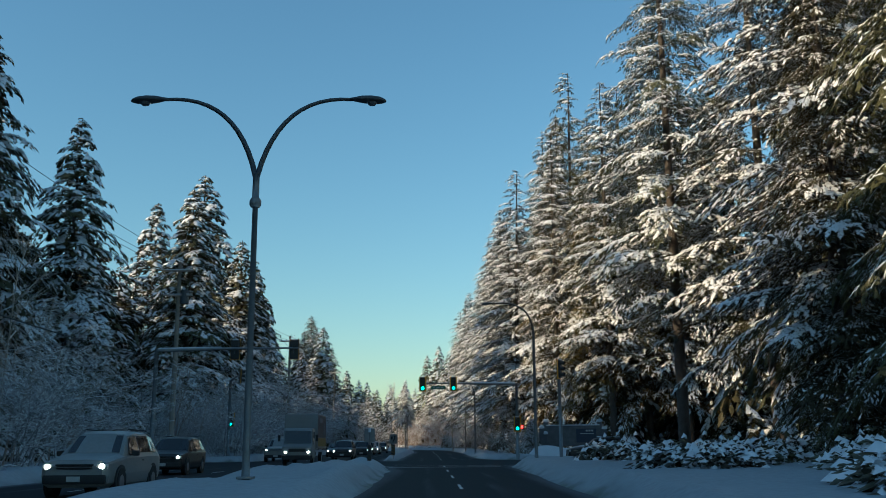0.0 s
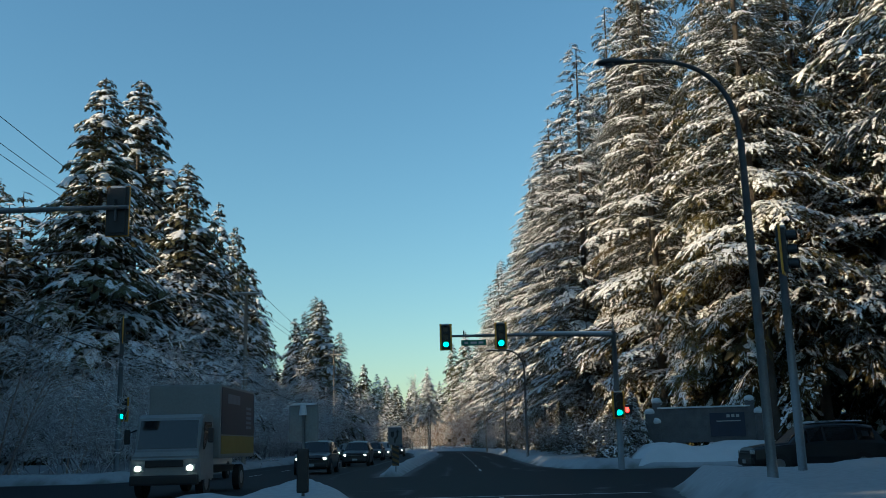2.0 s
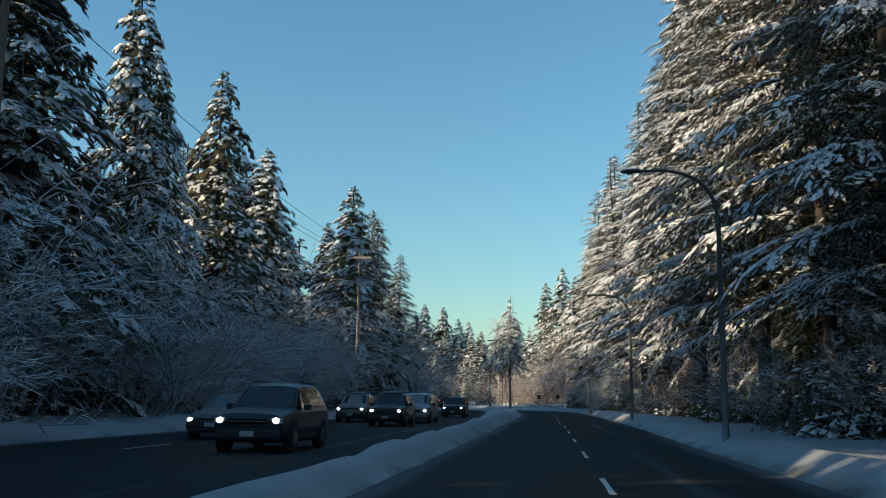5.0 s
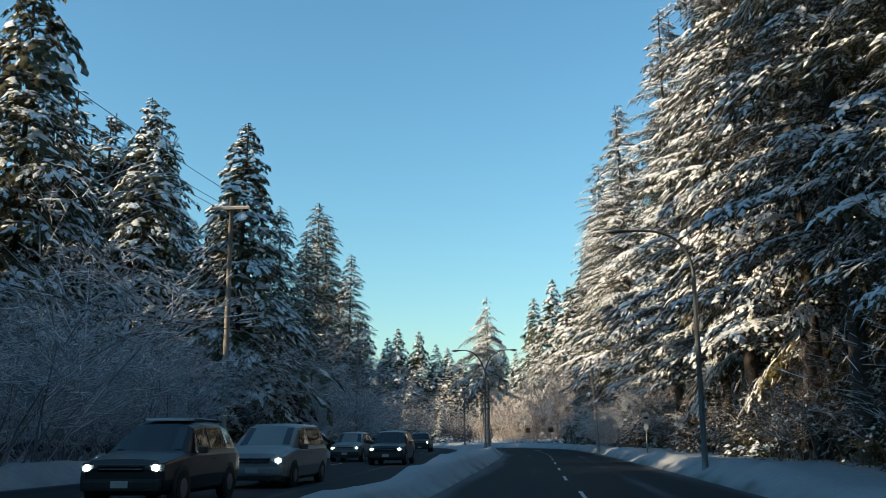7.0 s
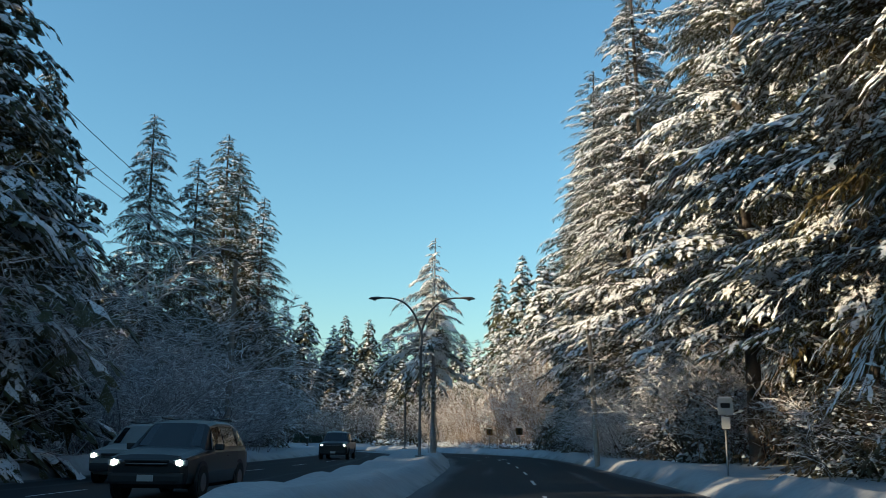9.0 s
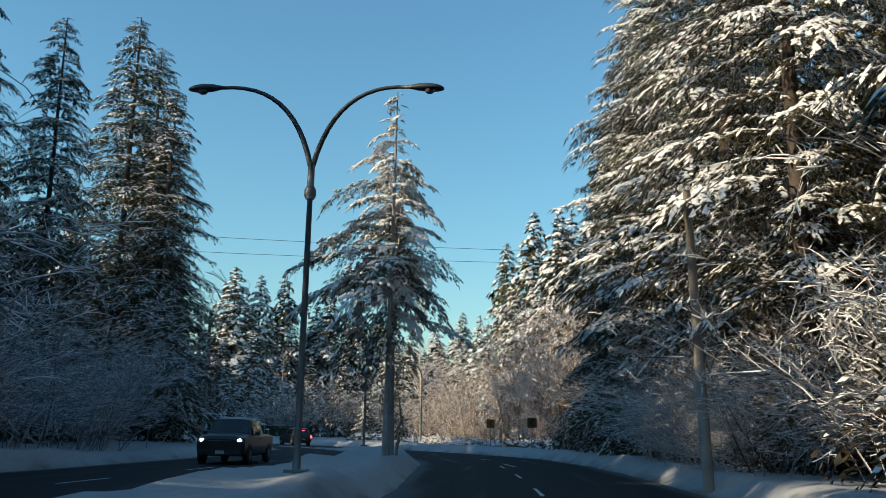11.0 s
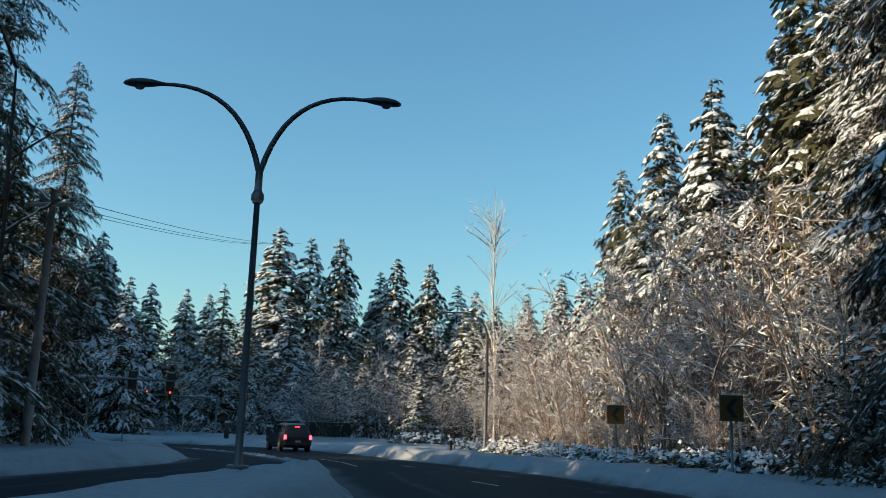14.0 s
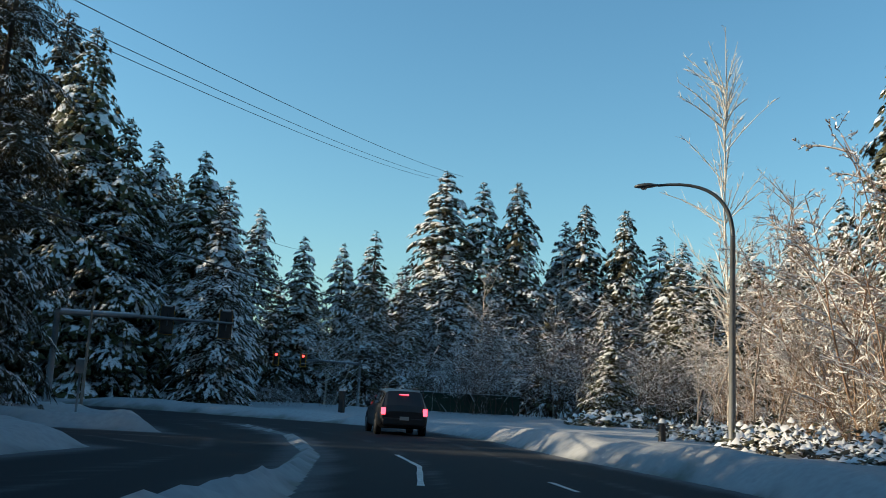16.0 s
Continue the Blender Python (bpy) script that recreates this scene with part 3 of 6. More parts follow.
def bare_meshes(seed, stems, height, spread, levels=3, kids=(6, 5), bend=0.25, r0=0.03, snow=0.6, base_spread=0.5, upright=0.5, bark=None, kid_len=0.5, twigw=0.006, snoww=1.0, kid_rise=0.5, s_min=0.22):
    """Stems that fork into finer and finer twigs, with snow along their upper sides."""
    rng = np.random.RandomState(seed)
    A, B, WA, WB = [], [], [], []

    def grow(p, d, length, r, level):
        n = 5 if level == 0 else (3 if level < levels - 1 else 2)
        pts = [np.array(p, float)]
        d = np.array(d, float)
        for k in range(n):
            d = d + rng.normal(0, bend * 0.45, 3) + np.array([0, 0, -0.10 * (level > 0) + 0.05 * (level == 0) * upright])
            d /= np.linalg.norm(d)
            pts.append(pts[-1] + d * length / n)
        for k in range(n):
            A.append(pts[k]), B.append(pts[k + 1])
            WA.append(max(twigw, r * (1 - 0.8 * k / n))), WB.append(max(twigw * 0.6, r * (1 - 0.8 * (k + 1) / n)))
        if level < levels - 1:
            for _ in range(kids[min(level, len(kids) - 1)]):
                s = rng.uniform(s_min if level == 0 else 0.2, 1.0)
                i = min(int(s * n), n - 1)
                q = pts[i] + (pts[i + 1] - pts[i]) * (s * n - i)
                ax = rng.normal(0, 1, 3)
                ax[2] = abs(ax[2]) * kid_rise
                dd = d * 0.55 + ax / np.linalg.norm(ax) * 0.8
                dd /= np.linalg.norm(dd)
                grow(q, dd, length * kid_len * rng.uniform(0.6, 1.2) * (1.15 - 0.5 * s), r * 0.42, level + 1)

    for _ in range(stems):
        a = rng.uniform(0, 6.28)
        rr = base_spread * math.sqrt(rng.rand())
        tilt = spread * rng.uniform(0.15, 1.0)
        grow((rr * math.cos(a), rr * math.sin(a), 0), (math.cos(a) * tilt, math.sin(a) * tilt, 1.0), height * (rng.uniform(0.6, 1.1) if stems > 1 else 0.97), r0 * rng.uniform(0.6, 1.2), 0)
    A, B, WA, WB = np.array(A), np.array(B), np.array(WA), np.array(WB)
    v, f = ribbons(A, B, WA, WB, np.zeros(len(A)), rng)
    steep = np.abs((B - A)[:, 2]) / np.linalg.norm(B - A, axis=1)
    k = rng.rand(len(A)) < snow * (1.2 - steep)
    v2, f2 = ribbons(A[k], B[k], WA[k] * 0.85 + twigw * snoww * 0.4, WB[k] * 0.7 + twigw * snoww * 0.4, WA[k] * 0.6 + twigw * 0.9, rng, 0.03)
    return mesh_from("bare_crown", v, f, bark or TWIG), mesh_from("snow_load", v2, f2, TWIG_SNOW)


def bare_kind(name, label, category, group, **kw):
    br, load = bare_meshes(**kw)
    t = thing(name, pose(0, 0, -500), label, category, group)
    tagged(part("bare_crown", br, TWIG, t), kind="stuff")
    tagged(part("snow_load", load, TWIG_SNOW, t, "frost and snow along the twigs"), kind="stuff")
    return t, kw["height"]


G = "roadside conifers"
FIR = [conifer_kind("fir_tree", "tall dark green fir loaded with snow", "tree", G, seed=11, height=30, girth=0.0085, wide=0.9, curve=1.9, hang=0.25, leaf=1.15, radius=4.7, whorls=40, per=6, pairs=12, sub=5, gap=0.06, snow=0.90, droop=0.24, power=0.8, bare=0.15, heavy=1.7),
       conifer_kind("fir_tree", "tall snowy fir with long drooping boughs", "tree", G, seed=12, height=30, girth=0.0085, wide=0.9, curve=1.9, hang=0.25, leaf=1.15, radius=4.9, whorls=40, per=6, pairs=12, sub=5, gap=0.06, snow=1.26, droop=0.24, power=0.8, bare=0.17, heavy=1.7),
       conifer_kind("fir_tree", "tall ragged snowy fir with open crown", "tree", G, seed=13, height=30, girth=0.0085, wide=0.9, heavy=1.7, curve=1.9, hang=0.25, leaf=1.15, radius=4.6, whorls=40, per=6, pairs=12, sub=5, snow=0.72, droop=0.24, gap=0.14, power=0.8, bare=0.22)]
OLIVE = [conifer_kind("cedar_tree", "olive green cedar lightly dusted with snow", "tree", G, cedar=True, seed=21, height=30, girth=0.0085, curve=1.9, leaf=1.15, radius=4.8, whorls=40, per=6, pairs=12, sub=5, hang=0.7, snow=0.42, droop=0.45, power=0.8, bare=0.14)]
LOW = [conifer_kind("hemlock_tree", "dark hemlock with boughs down to the ground", "tree", G, seed=25, height=24, girth=0.009, leaf=1.5, radius=4.6, whorls=38, per=7, pairs=12, sub=5, hang=0.3, snow=0.28, droop=0.28, bare=0.03, power=0.75, curve=1.9, heavy=0.9)]
MID = [conifer_kind("spruce_tree", "broad pointed spruce covered with snow", "tree", G, seed=31, height=24, wide=1.05, girth=0.009, curve=1.9, hang=0.15, leaf=1.35, radius=6.0, whorls=40, per=6, pairs=6, sub=2, snow=0.95, droop=0.26, bare=0.04, power=0.92, heavy=1.3),
       conifer_kind("spruce_tree", "dark spruce with snow on every branch", "tree", G, seed=32, height=24, wide=1.05, girth=0.009, heavy=1.3, curve=1.9, hang=0.15, leaf=1.35, radius=6.0, whorls=40, per=6, pairs=6, sub=2, snow=0.52, droop=0.26, bare=0.04, power=0.92),
       conifer_kind("spruce_tree", "tall slim spruce laden with snow", "tree", G, seed=33, height=24, wide=1.05, girth=0.009, curve=1.9, hang=0.15, leaf=1.35, radius=6.0, whorls=40, per=6, pairs=6, sub=2, snow=0.75, droop=0.26, bare=0.04, gap=0.06, power=0.92, heavy=1.3)]
FAR = [conifer_kind("distant_conifer", "distant snowy conifer in the forest edge", "tree", "forest edge", seed=41, height=24, heavy=1.1, leaf=1.45, radius=5.4, whorls=30, per=6, pairs=4, sub=1, hang=0, snow=0.5, droop=0.24, bare=0.04, power=0.92, wide=1.15),
       conifer_kind("distant_conifer", "distant dark conifer in the forest edge", "tree", "forest edge", seed=42, height=24, heavy=1.1, leaf=1.45, radius=5.2, whorls=30, per=6, pairs=4, sub=1, hang=0, snow=0.25, droop=0.24, bare=0.04, power=0.92, wide=1.15),
       conifer_kind("distant_conifer", "distant narrow conifer dusted with snow", "tree", "forest edge", seed=43, height=24, heavy=1.1, leaf=1.45, radius=4.8, whorls=30, per=6, pairs=4, sub=1, hang=0, snow=0.35, droop=0.24, bare=0.04, gap=0.04, power=0.92, wide=1.15)]
SHRUB = [bare_kind("bare_shrub", "leafless frosted roadside shrub with brown stems", "shrub", "roadside thicket", seed=51, stems=16, height=4.2, spread=0.55, kids=(8, 4), r0=0.014, snow=0.7, base_spread=1.4, twigw=0.006),
         bare_kind("bare_shrub", "dense leafless shrub dusted with snow", "shrub", "roadside thicket", seed=52, stems=22, height=3.6, spread=0.8, kids=(7, 3), r0=0.012, snow=0.7, base_spread=1.8, twigw=0.006),
         bare_kind("bare_shrub", "arching leafless brush with snowy twigs", "shrub", "roadside thicket", seed=53, stems=15, height=5.0, spread=0.75, kids=(8, 4), r0=0.015, snow=0.7, base_spread=1.4, bend=0.4, twigw=0.006)]
FROST = [bare_kind("frosted_shrub", "tall leafless brush white with frost", "shrub", "frosted thicket", seed=55, stems=11, height=5.0, spread=0.30, levels=4, kids=(8, 4, 2), r0=0.024, snow=0.95, base_spread=1.3, bend=0.22, twigw=0.006, snoww=1.3, bark=GOLD_BARK, kid_rise=1.6, kid_len=0.42),
         bare_kind("frosted_shrub", "arching leafless thicket coated with frost", "shrub", "frosted thicket", seed=56, stems=9, height=5.4, spread=0.42, levels=4, kids=(8, 4, 2), r0=0.028, snow=0.85, base_spread=1.1, bend=0.32, twigw=0.006, snoww=1.3, bark=GOLD_BARK, kid_rise=1.3, kid_len=0.42)]
HOAR = [bare_kind("hoary_shrub", "rounded leafless brush grey with hoarfrost", "shrub", "hoary thicket", seed=57, stems=13, height=5.0, spread=0.75, levels=4, kids=(9, 4, 3), r0=0.018, snow=0.95, base_spread=1.5, bend=0.34, twigw=0.006, snoww=1.6, kid_len=0.46, kid_rise=0.8, s_min=0.08, bark=HOAR_TWIG),
        bare_kind("hoary_shrub", "dense domed thicket furred with frost", "shrub", "hoary thicket", seed=58, stems=11, height=5.0, spread=1.0, levels=4, kids=(9, 5, 3), r0=0.016, snow=0.9, base_spread=1.7, bend=0.45, twigw=0.006, snoww=1.6, kid_len=0.44, kid_rise=0.6, s_min=0.05, bark=HOAR_TWIG)]
GOLDEN = [bare_kind("frosted_alder", "pale leafless alder with sunlit frosted limbs", "tree", "sunlit alders", seed=66, stems=3, height=10, spread=0.30, levels=4, kids=(12, 5, 4), r0=0.075, snow=0.9, base_spread=0.7, kid_len=0.34, twigw=0.014, snoww=2.6, upright=1.0, bend=0.22, bark=GOLD_BARK, kid_rise=0.9, s_min=0.12),
          bare_kind("frosted_alder", "many-stemmed leafless alder white with frost", "tree", "sunlit alders", seed=67, stems=5, height=9, spread=0.55, levels=4, kids=(11, 5, 4), r0=0.060, snow=0.85, base_spread=0.9, kid_len=0.36, twigw=0.014, snoww=2.6, upright=0.8, bend=0.30, bark=GOLD_BARK, kid_rise=0.6, s_min=0.10)]
ALDER = [bare_kind("alder_tree", "tall leafless alder with frosted branches", "tree", "bare trees", seed=61, stems=1, height=13, spread=0.06, levels=4, kids=(24, 7, 4), r0=0.10, snow=0.8, base_spread=0.1, kid_len=0.26, twigw=0.006, upright=1.0, bend=0.16, bark=PALE_BARK, kid_rise=1.0),
         bare_kind("alder_tree", "leaning leafless alder with frosted twigs", "tree", "bare trees", seed=62, stems=3, height=10, spread=0.4, levels=4, kids=(11, 7, 4), r0=0.07, snow=0.85, base_spread=0.8, kid_len=0.38, twigw=0.006, upright=1.0, bend=0.25, bark=PALE_BARK)]
BIRCH = [bare_kind("birch_tree", "slender leafless birch white with frost", "tree", "bare trees", seed=65, stems=1, height=17.5, spread=0.03, levels=3, kids=(70, 7), r0=0.13, snow=0.9, base_spread=0.05, kid_len=0.22, twigw=0.010, upright=1.0, bend=0.05, bark=BIRCH_BARK, kid_rise=2.0, s_min=0.25)]
BACK = [conifer_kind("wood_conifer", "plain snowy conifer deep in the wood", "tree", "deep woods", seed=45 + k, height=20, leaf=1.3, radius=4.6, whorls=14, per=5, pairs=3, sub=1, hang=0, snow=0.45, droop=0.3, bare=0.04, power=0.8, wide=1.5) for k in range(2)]


# ---------- planting ----------
# right-hand forest: a tall front row, then the wood behind it
RR = random.Random(3)
for x, y, h, k, sp in [(15.8, 58, 42, 2, 1.0), (20, 53.5, 40, 0, 1.0), (17.4, 109, 47, 0, 0.95), (14.6, 116, 42, 2, 0.9), (12.8, 92, 33, 1, 1.1), (9.9, 104, 33, 0, 1.0), (10.4, 112, 30, 0, 1.0), (9.6, 119, 32, 2, 1.0), (10.6, 127, 33, 0, 1.05), (9.4, 134, 29, 2, 1.0),
                       (10.2, 141, 33, 1, 1.0), (11.8, 147.5, 38, 1, 1.0), (10.8, 154, 34, 1, 1.1), (11.2, 163, 31, 1, 1.0), (9.6, 170, 32, 1, 1.05), (11.8, 178.4, 35, 2, 0.9), (8.4, 185.5, 30.6, 0, 1.05),
                       (8.6, 196, 33.5, 1, 0.95), (7.0, 203.6, 30.4, 2, 1.0), (9.6, 208, 33, 0, 1.0), (8.6, 214, 33, 0, 1.0), (9.6, 227, 31, 1, 0.9), (11.4, 235, 33, 0, 0.9), (11.8, 245, 31, 2, 0.9),
                       (16.6, 84, 36, 2, 1.05), (19.8, 91, 38, 0, 1.1), (16.2, 36, 34, 1, 1.1), (23.5, 84.5, 37, 1, 1.0)]:
    plant(FIR[k], x, y, h, sp * (1.15 if 190 < y < 210 else 1.07 if 100 < y < 165 else 1.0), rnd=RR)
for x, y, h, k in [(29.0, 87, 38, 2), (26, 54, 40, 2), (33, 56, 36, 0)]:
    plant(MID[k], x, y, h, 0.8, rnd=RR)
for x, y, h in [(21.5, 46, 36), (23, 40, 34), (16.8, 27, 32), (15.2, 33, 22)]:
    plant(LOW[0], x, y, h, 0.85, rnd=RR)
for x, y, h, sp in [(14.2, 99, 34, 1.0), (16.2, 88, 34, 0.95), (14.0, 122, 36, 0.95), (13.6, 137, 34, 0.9), (20.4, 86.5, 37, 1.0), (13.4, 158, 35, 0.95), (14.5, 172, 36, 0.9), (13.0, 191, 34, 0.95), (13.8, 212, 35, 0.9), (14.8, 150, 36, 0.9), (24.6, 88, 40, 0.95), (15.5, 104, 40, 0.9)]:
    plant(OLIVE[0], x, y, h, sp, rnd=RR)
for j in range(34):
    x, y = RR.uniform(17.5, 31), 88 + j * 5.6 + RR.uniform(-2, 2)
    plant(RR.choice(FAR), x - max(0, (y - 225) * 0.35), y, RR.uniform(26, 36), RR.uniform(0.8, 1.0), rnd=RR)
for x, y, h, k in [(3.2, 277, 30.5, 0), (6.4, 268, 27, 1), (12.5, 294, 35, 0), (9, 284, 32, 2), (0.5, 290, 29, 1), (5.5, 258, 26, 2), (14, 265, 33, 1), (17, 252, 32, 0), (-4, 296, 19, 2), (11, 252, 24, 0)]:
    plant(MID[k], x, y, h, 0.95, rnd=RR)
plant(MID[2], 9.1, 83.2, 3.9, 1.15, rnd=RR, label="small young spruce furred with frost")
for x, y, h, k, sp in [(6.9, 208.5, 22, 1, 0.75), (6.6, 215.5, 25, 1, 0.78), (8.8, 220.5, 27, 1, 0.8), (9.2, 202, 20, 1, 0.8)]:
    plant(LOW[0], x, y, h, sp * 1.1, rnd=RR)
# left-hand forest
RL = random.Random(8)
for x, y, h, k, sp in [(-33.5, 86, 32.7, 0, 1.0), (-40, 133, 36.9, 0, 1.0), (-28.6, 116, 36.1, 0, 1.2), (-22.6, 112, 26.3, 1, 1.15), (-28.5, 154.6, 30.8, 1, 0.95), (-30.6, 146, 30.5, 2, 0.8),
                       (-18.4, 162.4, 21.9, 0, 1.15), (-31, 176, 29.5, 0, 0.95), (-35, 189, 33.3, 2, 1.0), (-28, 224, 32.4, 1, 1.1), (-27.5, 228.5, 32.1, 1, 1.0),
                       (-22.6, 217.5, 24, 1, 1.05), (-25.4, 208, 25, 1, 0.95), (-24, 128, 27, 2, 0.8), (-26, 101, 30, 0, 1.1), (-34, 70, 24, 1, 1.0), (-29, 58, 29, 0, 1.0),
                       (-37, 48, 32, 2, 1.0), (-30, 38, 30, 1, 1.0), (-25.9, 200, 25.8, 0, 1.0), (-22.6, 195, 14, 2, 0.9), (-24.5, 181, 22, 1, 0.9), (-23, 172, 19, 0, 0.9), (-31, 165, 24, 2, 0.9)]:
    plant(LOW[0] if y > 190 and x > -29 else MID[k], x, y, h, sp, rnd=RL)
for j in range(34):
    y = -40 + j * 8.4 + RL.uniform(-2.5, 2.5)
    if 198 < y < 256:
        continue
    plant(RL.choice(FAR), RL.uniform(-52, -36), y, RL.uniform(20, 29), RL.uniform(0.9, 1.15), rnd=RL)
# unseen row on the left, added to shade the start of the road
for j in range(16):
    plant(FAR[j % 3], RL.uniform(-33, -25), -62 + j * 6.0 + RL.uniform(-1.5, 1.5), RL.uniform(26, 32), 1.1, rnd=RL)
for x, y, h, k in [(-63.5, 300, 24, 2), (-48, 275, 19.3, 0), (-51, 270.5, 20.6, 1), (-54.5, 270, 27.5, 1), (-59, 271, 30, 1), (-66, 270, 36, 1), (-74, 272, 38, 0), (-42, 270, 14, 2), (-49, 279, 17.5, 1), (-57, 280, 22, 0), (-80, 280, 34, 1)]:
    plant(MID[k], x, y, h, 1.0, rnd=RL)
# a row added as sun blocker for the ground before the far junction
for j in range(18):
    plant(FAR[j % 3], RL.uniform(-66, -61), 196 + j * 3.7, RL.uniform(22, 25), 1.15, rnd=RL)
for j in range(64):                                   # unseen deep wood, added to shade the road
    plant(BACK[j % 2], RL.uniform(-45, -34), -70 + j * 2.2 + RL.uniform(-1, 1), RL.uniform(31, 35), 1.15, rnd=RL)
for j in range(16):                                   # a taller stand, added to shade the start of the bend
    plant(BACK[j % 2], RL.uniform(-47, -36), 183 + j * 1.35, RL.uniform(31, 34), 1.15, rnd=RL)
for j in range(70):                                   # and its lower edge farther along, added to shade the right verge
    low = 6 if 54 < j * 2.1 < 92 else 0
    plant(BACK[j % 2], RL.uniform(-47, -35), 72 + j * 2.1 + RL.uniform(-1, 1), RL.uniform(21, 25) - low, 1.15, rnd=RL)
for j in range(52):                                   # the wood added to shade the far junction
    plant(BACK[j % 2], RL.uniform(-97, -86), 170 + j * 3.2 + RL.uniform(-1, 1), RL.uniform(29, 33), 1.2, rnd=RL)
for j in range(9):                                    # unseen tall wood behind the left-hand side street, added to block the sun
    plant(FAR[j % 3], RL.uniform(-68, -58), 36 + j * 2.6, RL.uniform(32, 35), 1.0, rnd=RL)
# unseen tall spruces, added to shade the right-hand trees
for x, y, h in [(-44, 78.5, 42), (-43, 56, 30), (-51, 78, 42), (-49, 53, 31), (-45, 84, 37), (-52, 88, 36)]:
    plant(MID[1], x, y, h, 0.95, rnd=RL)
plant(LOW[0], -30.6, 241.2, 21.5, 0.8, rnd=RL)
# the wood beyond the far junction
for x, y, h, k in [(-69, 277, 28, 0), (-62, 272, 24, 1), (-67.1, 283, 28.4, 1), (-64, 290, 22.2, 1), (-60.3, 293, 22, 2), (-78, 303, 27, 0), (-81.6, 314.6, 29.3, 1), (-78.8, 318, 26.2, 2), (-74, 322, 26, 0),
                   (-68.6, 325, 22.6, 0), (-64.4, 328, 22.2, 2), (-61.4, 329.5, 21.6, 0), (-51.4, 331.5, 32.5, 0), (-47, 333.6, 31.3, 2), (-42.4, 335, 31.7, 1), (-36.9, 338, 26.7, 2),
                   (-34.2, 338, 29, 1), (-29.1, 339, 28.2, 1), (-25.1, 341, 25, 2), (-21.6, 341, 24.1, 0), (-56, 338, 22, 1), (-45, 341, 25, 0), (-39, 345, 24, 1), (-32, 347, 23, 0), (-18, 335, 21, 1), (-13, 330, 22, 2), (-8, 322, 23, 0)]:
    plant(MID[k], x, y, h, 1.3 if x == -51.4 else 1.05, rnd=RL)
for j in range(38):
    x = -105 + j * 2.9 + RL.uniform(-1, 1)
    plant(RL.choice(FAR), x, 352 + RL.uniform(-6, 22) - abs(x + 50) * 0.25, RL.uniform(17, 24), 1.1, rnd=RL)
for j in range(30):
    plant(FAR[j % 3], RL.uniform(-75, -8), RL.uniform(300, 346), RL.uniform(13, 20), 1.1, rnd=RL)
plant(MID[0], -17.0, 274.5, 6.6, 1.25, rnd=RL, label="small young spruce heaped with snow")


RK = random.Random(61)
for j in range(90):                                   # the woods go on behind the first rows
    side = j % 2
    x = RK.uniform(33, 72) if side else RK.uniform(-98, -54)
    y = RK.uniform(-40, 290) if side else RK.uniform(-60, 228)
    if 55 < y < 86 and abs(x) < 72 or (not side and y > 185 and x > -72):
        continue
    plant(BACK[j % 4 // 2], x, y, RK.uniform(20, 27) if side else RK.uniform(14, 18), 1.0, rnd=RK)
for j in range(12):
    plant(BACK[j % 2], RK.uniform(73, 80), 60 + j * 2.4, RK.uniform(18, 24), 1.0, rnd=RK)


# ---------- the three old firs on the median ----------
def median_firs():
    kinds = [conifer_kind("median_fir", "old fir with high snow-heaped drooping boughs", "tree", "median firs", bark=GREY_BARK, fine=True, seed=71, height=15.2, wide=0.95, leaf=1.3, radius=3.6, bare=0.42, whorls=13, per=5, gap=0.1, girth=0.0064, pairs=18, sub=6, hang=0.4, heavy=2.35, snow=0.6, droop=0.38, power=0.95, curve=2.0, skew=0.30),
             conifer_kind("median_fir", "slim fir with a high snowy crown", "tree", "median firs", bark=GREY_BARK, fine=True, seed=72, height=15.2, wide=0.95, leaf=1.3, radius=3.6, bare=0.40, whorls=13, per=5, gap=0.1, girth=0.0054, pairs=18, sub=6, hang=0.4, heavy=2.35, snow=0.6, droop=0.38, power=0.95, curve=2.0, skew=0.15)]
    plant(kinds[0], -4.40, 194.0, 14.7, 1.0, turn=0, sink=0.1)
    plant(kinds[1], -4.43, 195.3, 12.2, 0.9, turn=25, sink=0.1)
    plant(kinds[1], -4.44, 196.4, 13.7, 1.12, turn=-100, sink=0.1)
    return kinds


MEDIAN = median_firs()

# ---------- thickets ----------
RS = random.Random(17)
for j in range(66):                                   # left verge
    y = 2 + j * 3.7 + RS.uniform(-1.5, 1.5)
    if 58 < y < 78:
        continue
    x = -18.6 - RS.uniform(0, 5.0) - max(0, (y - 205) * 0.5)
    plant(RS.choice(HOAR), x, y, RS.uniform(4.0, 7.5), RS.uniform(1.0, 1.3), rnd=RS)
for j in range(46):                                   # tall frosted brush before the left-hand trees
    y = 80 + j * 2.7 + RS.uniform(-1.2, 1.2)
    plant(RS.choice(HOAR), -17.2 - RS.uniform(0, 3.0), y, RS.uniform(6.0, 9.5), RS.uniform(0.9, 1.15), rnd=RS)
for j in range(13):                                   # grey brush before the dark hemlocks
    plant(RS.choice(HOAR), 6.5 + RS.uniform(0, 0.9), 183 + j * 1.8, RS.uniform(3.4, 5.4), 0.9, rnd=RS)
for j in range(44):                                   # right verge
    y = 88 + j * 3.15 + RS.uniform(-1.2, 1.2)
    x = 9.3 + RS.uniform(0, 2.6) - max(0, (y - 205) * 0.22)
    plant(RS.choice(SHRUB + FROST + HOAR if y > 105 else SHRUB + HOAR), x, y, RS.uniform(2.4, 4.8), 1.25, rnd=RS)
for x, y, h in [(8.8, 173.4, 4.6), (9.4, 176.0, 4.8), (8.6, 136.0, 4.0), (8.8, 139.0, 3.6)]:
    plant(FROST[1], x, y, h, 1.3)                     # tan brush in the sun at the kerb
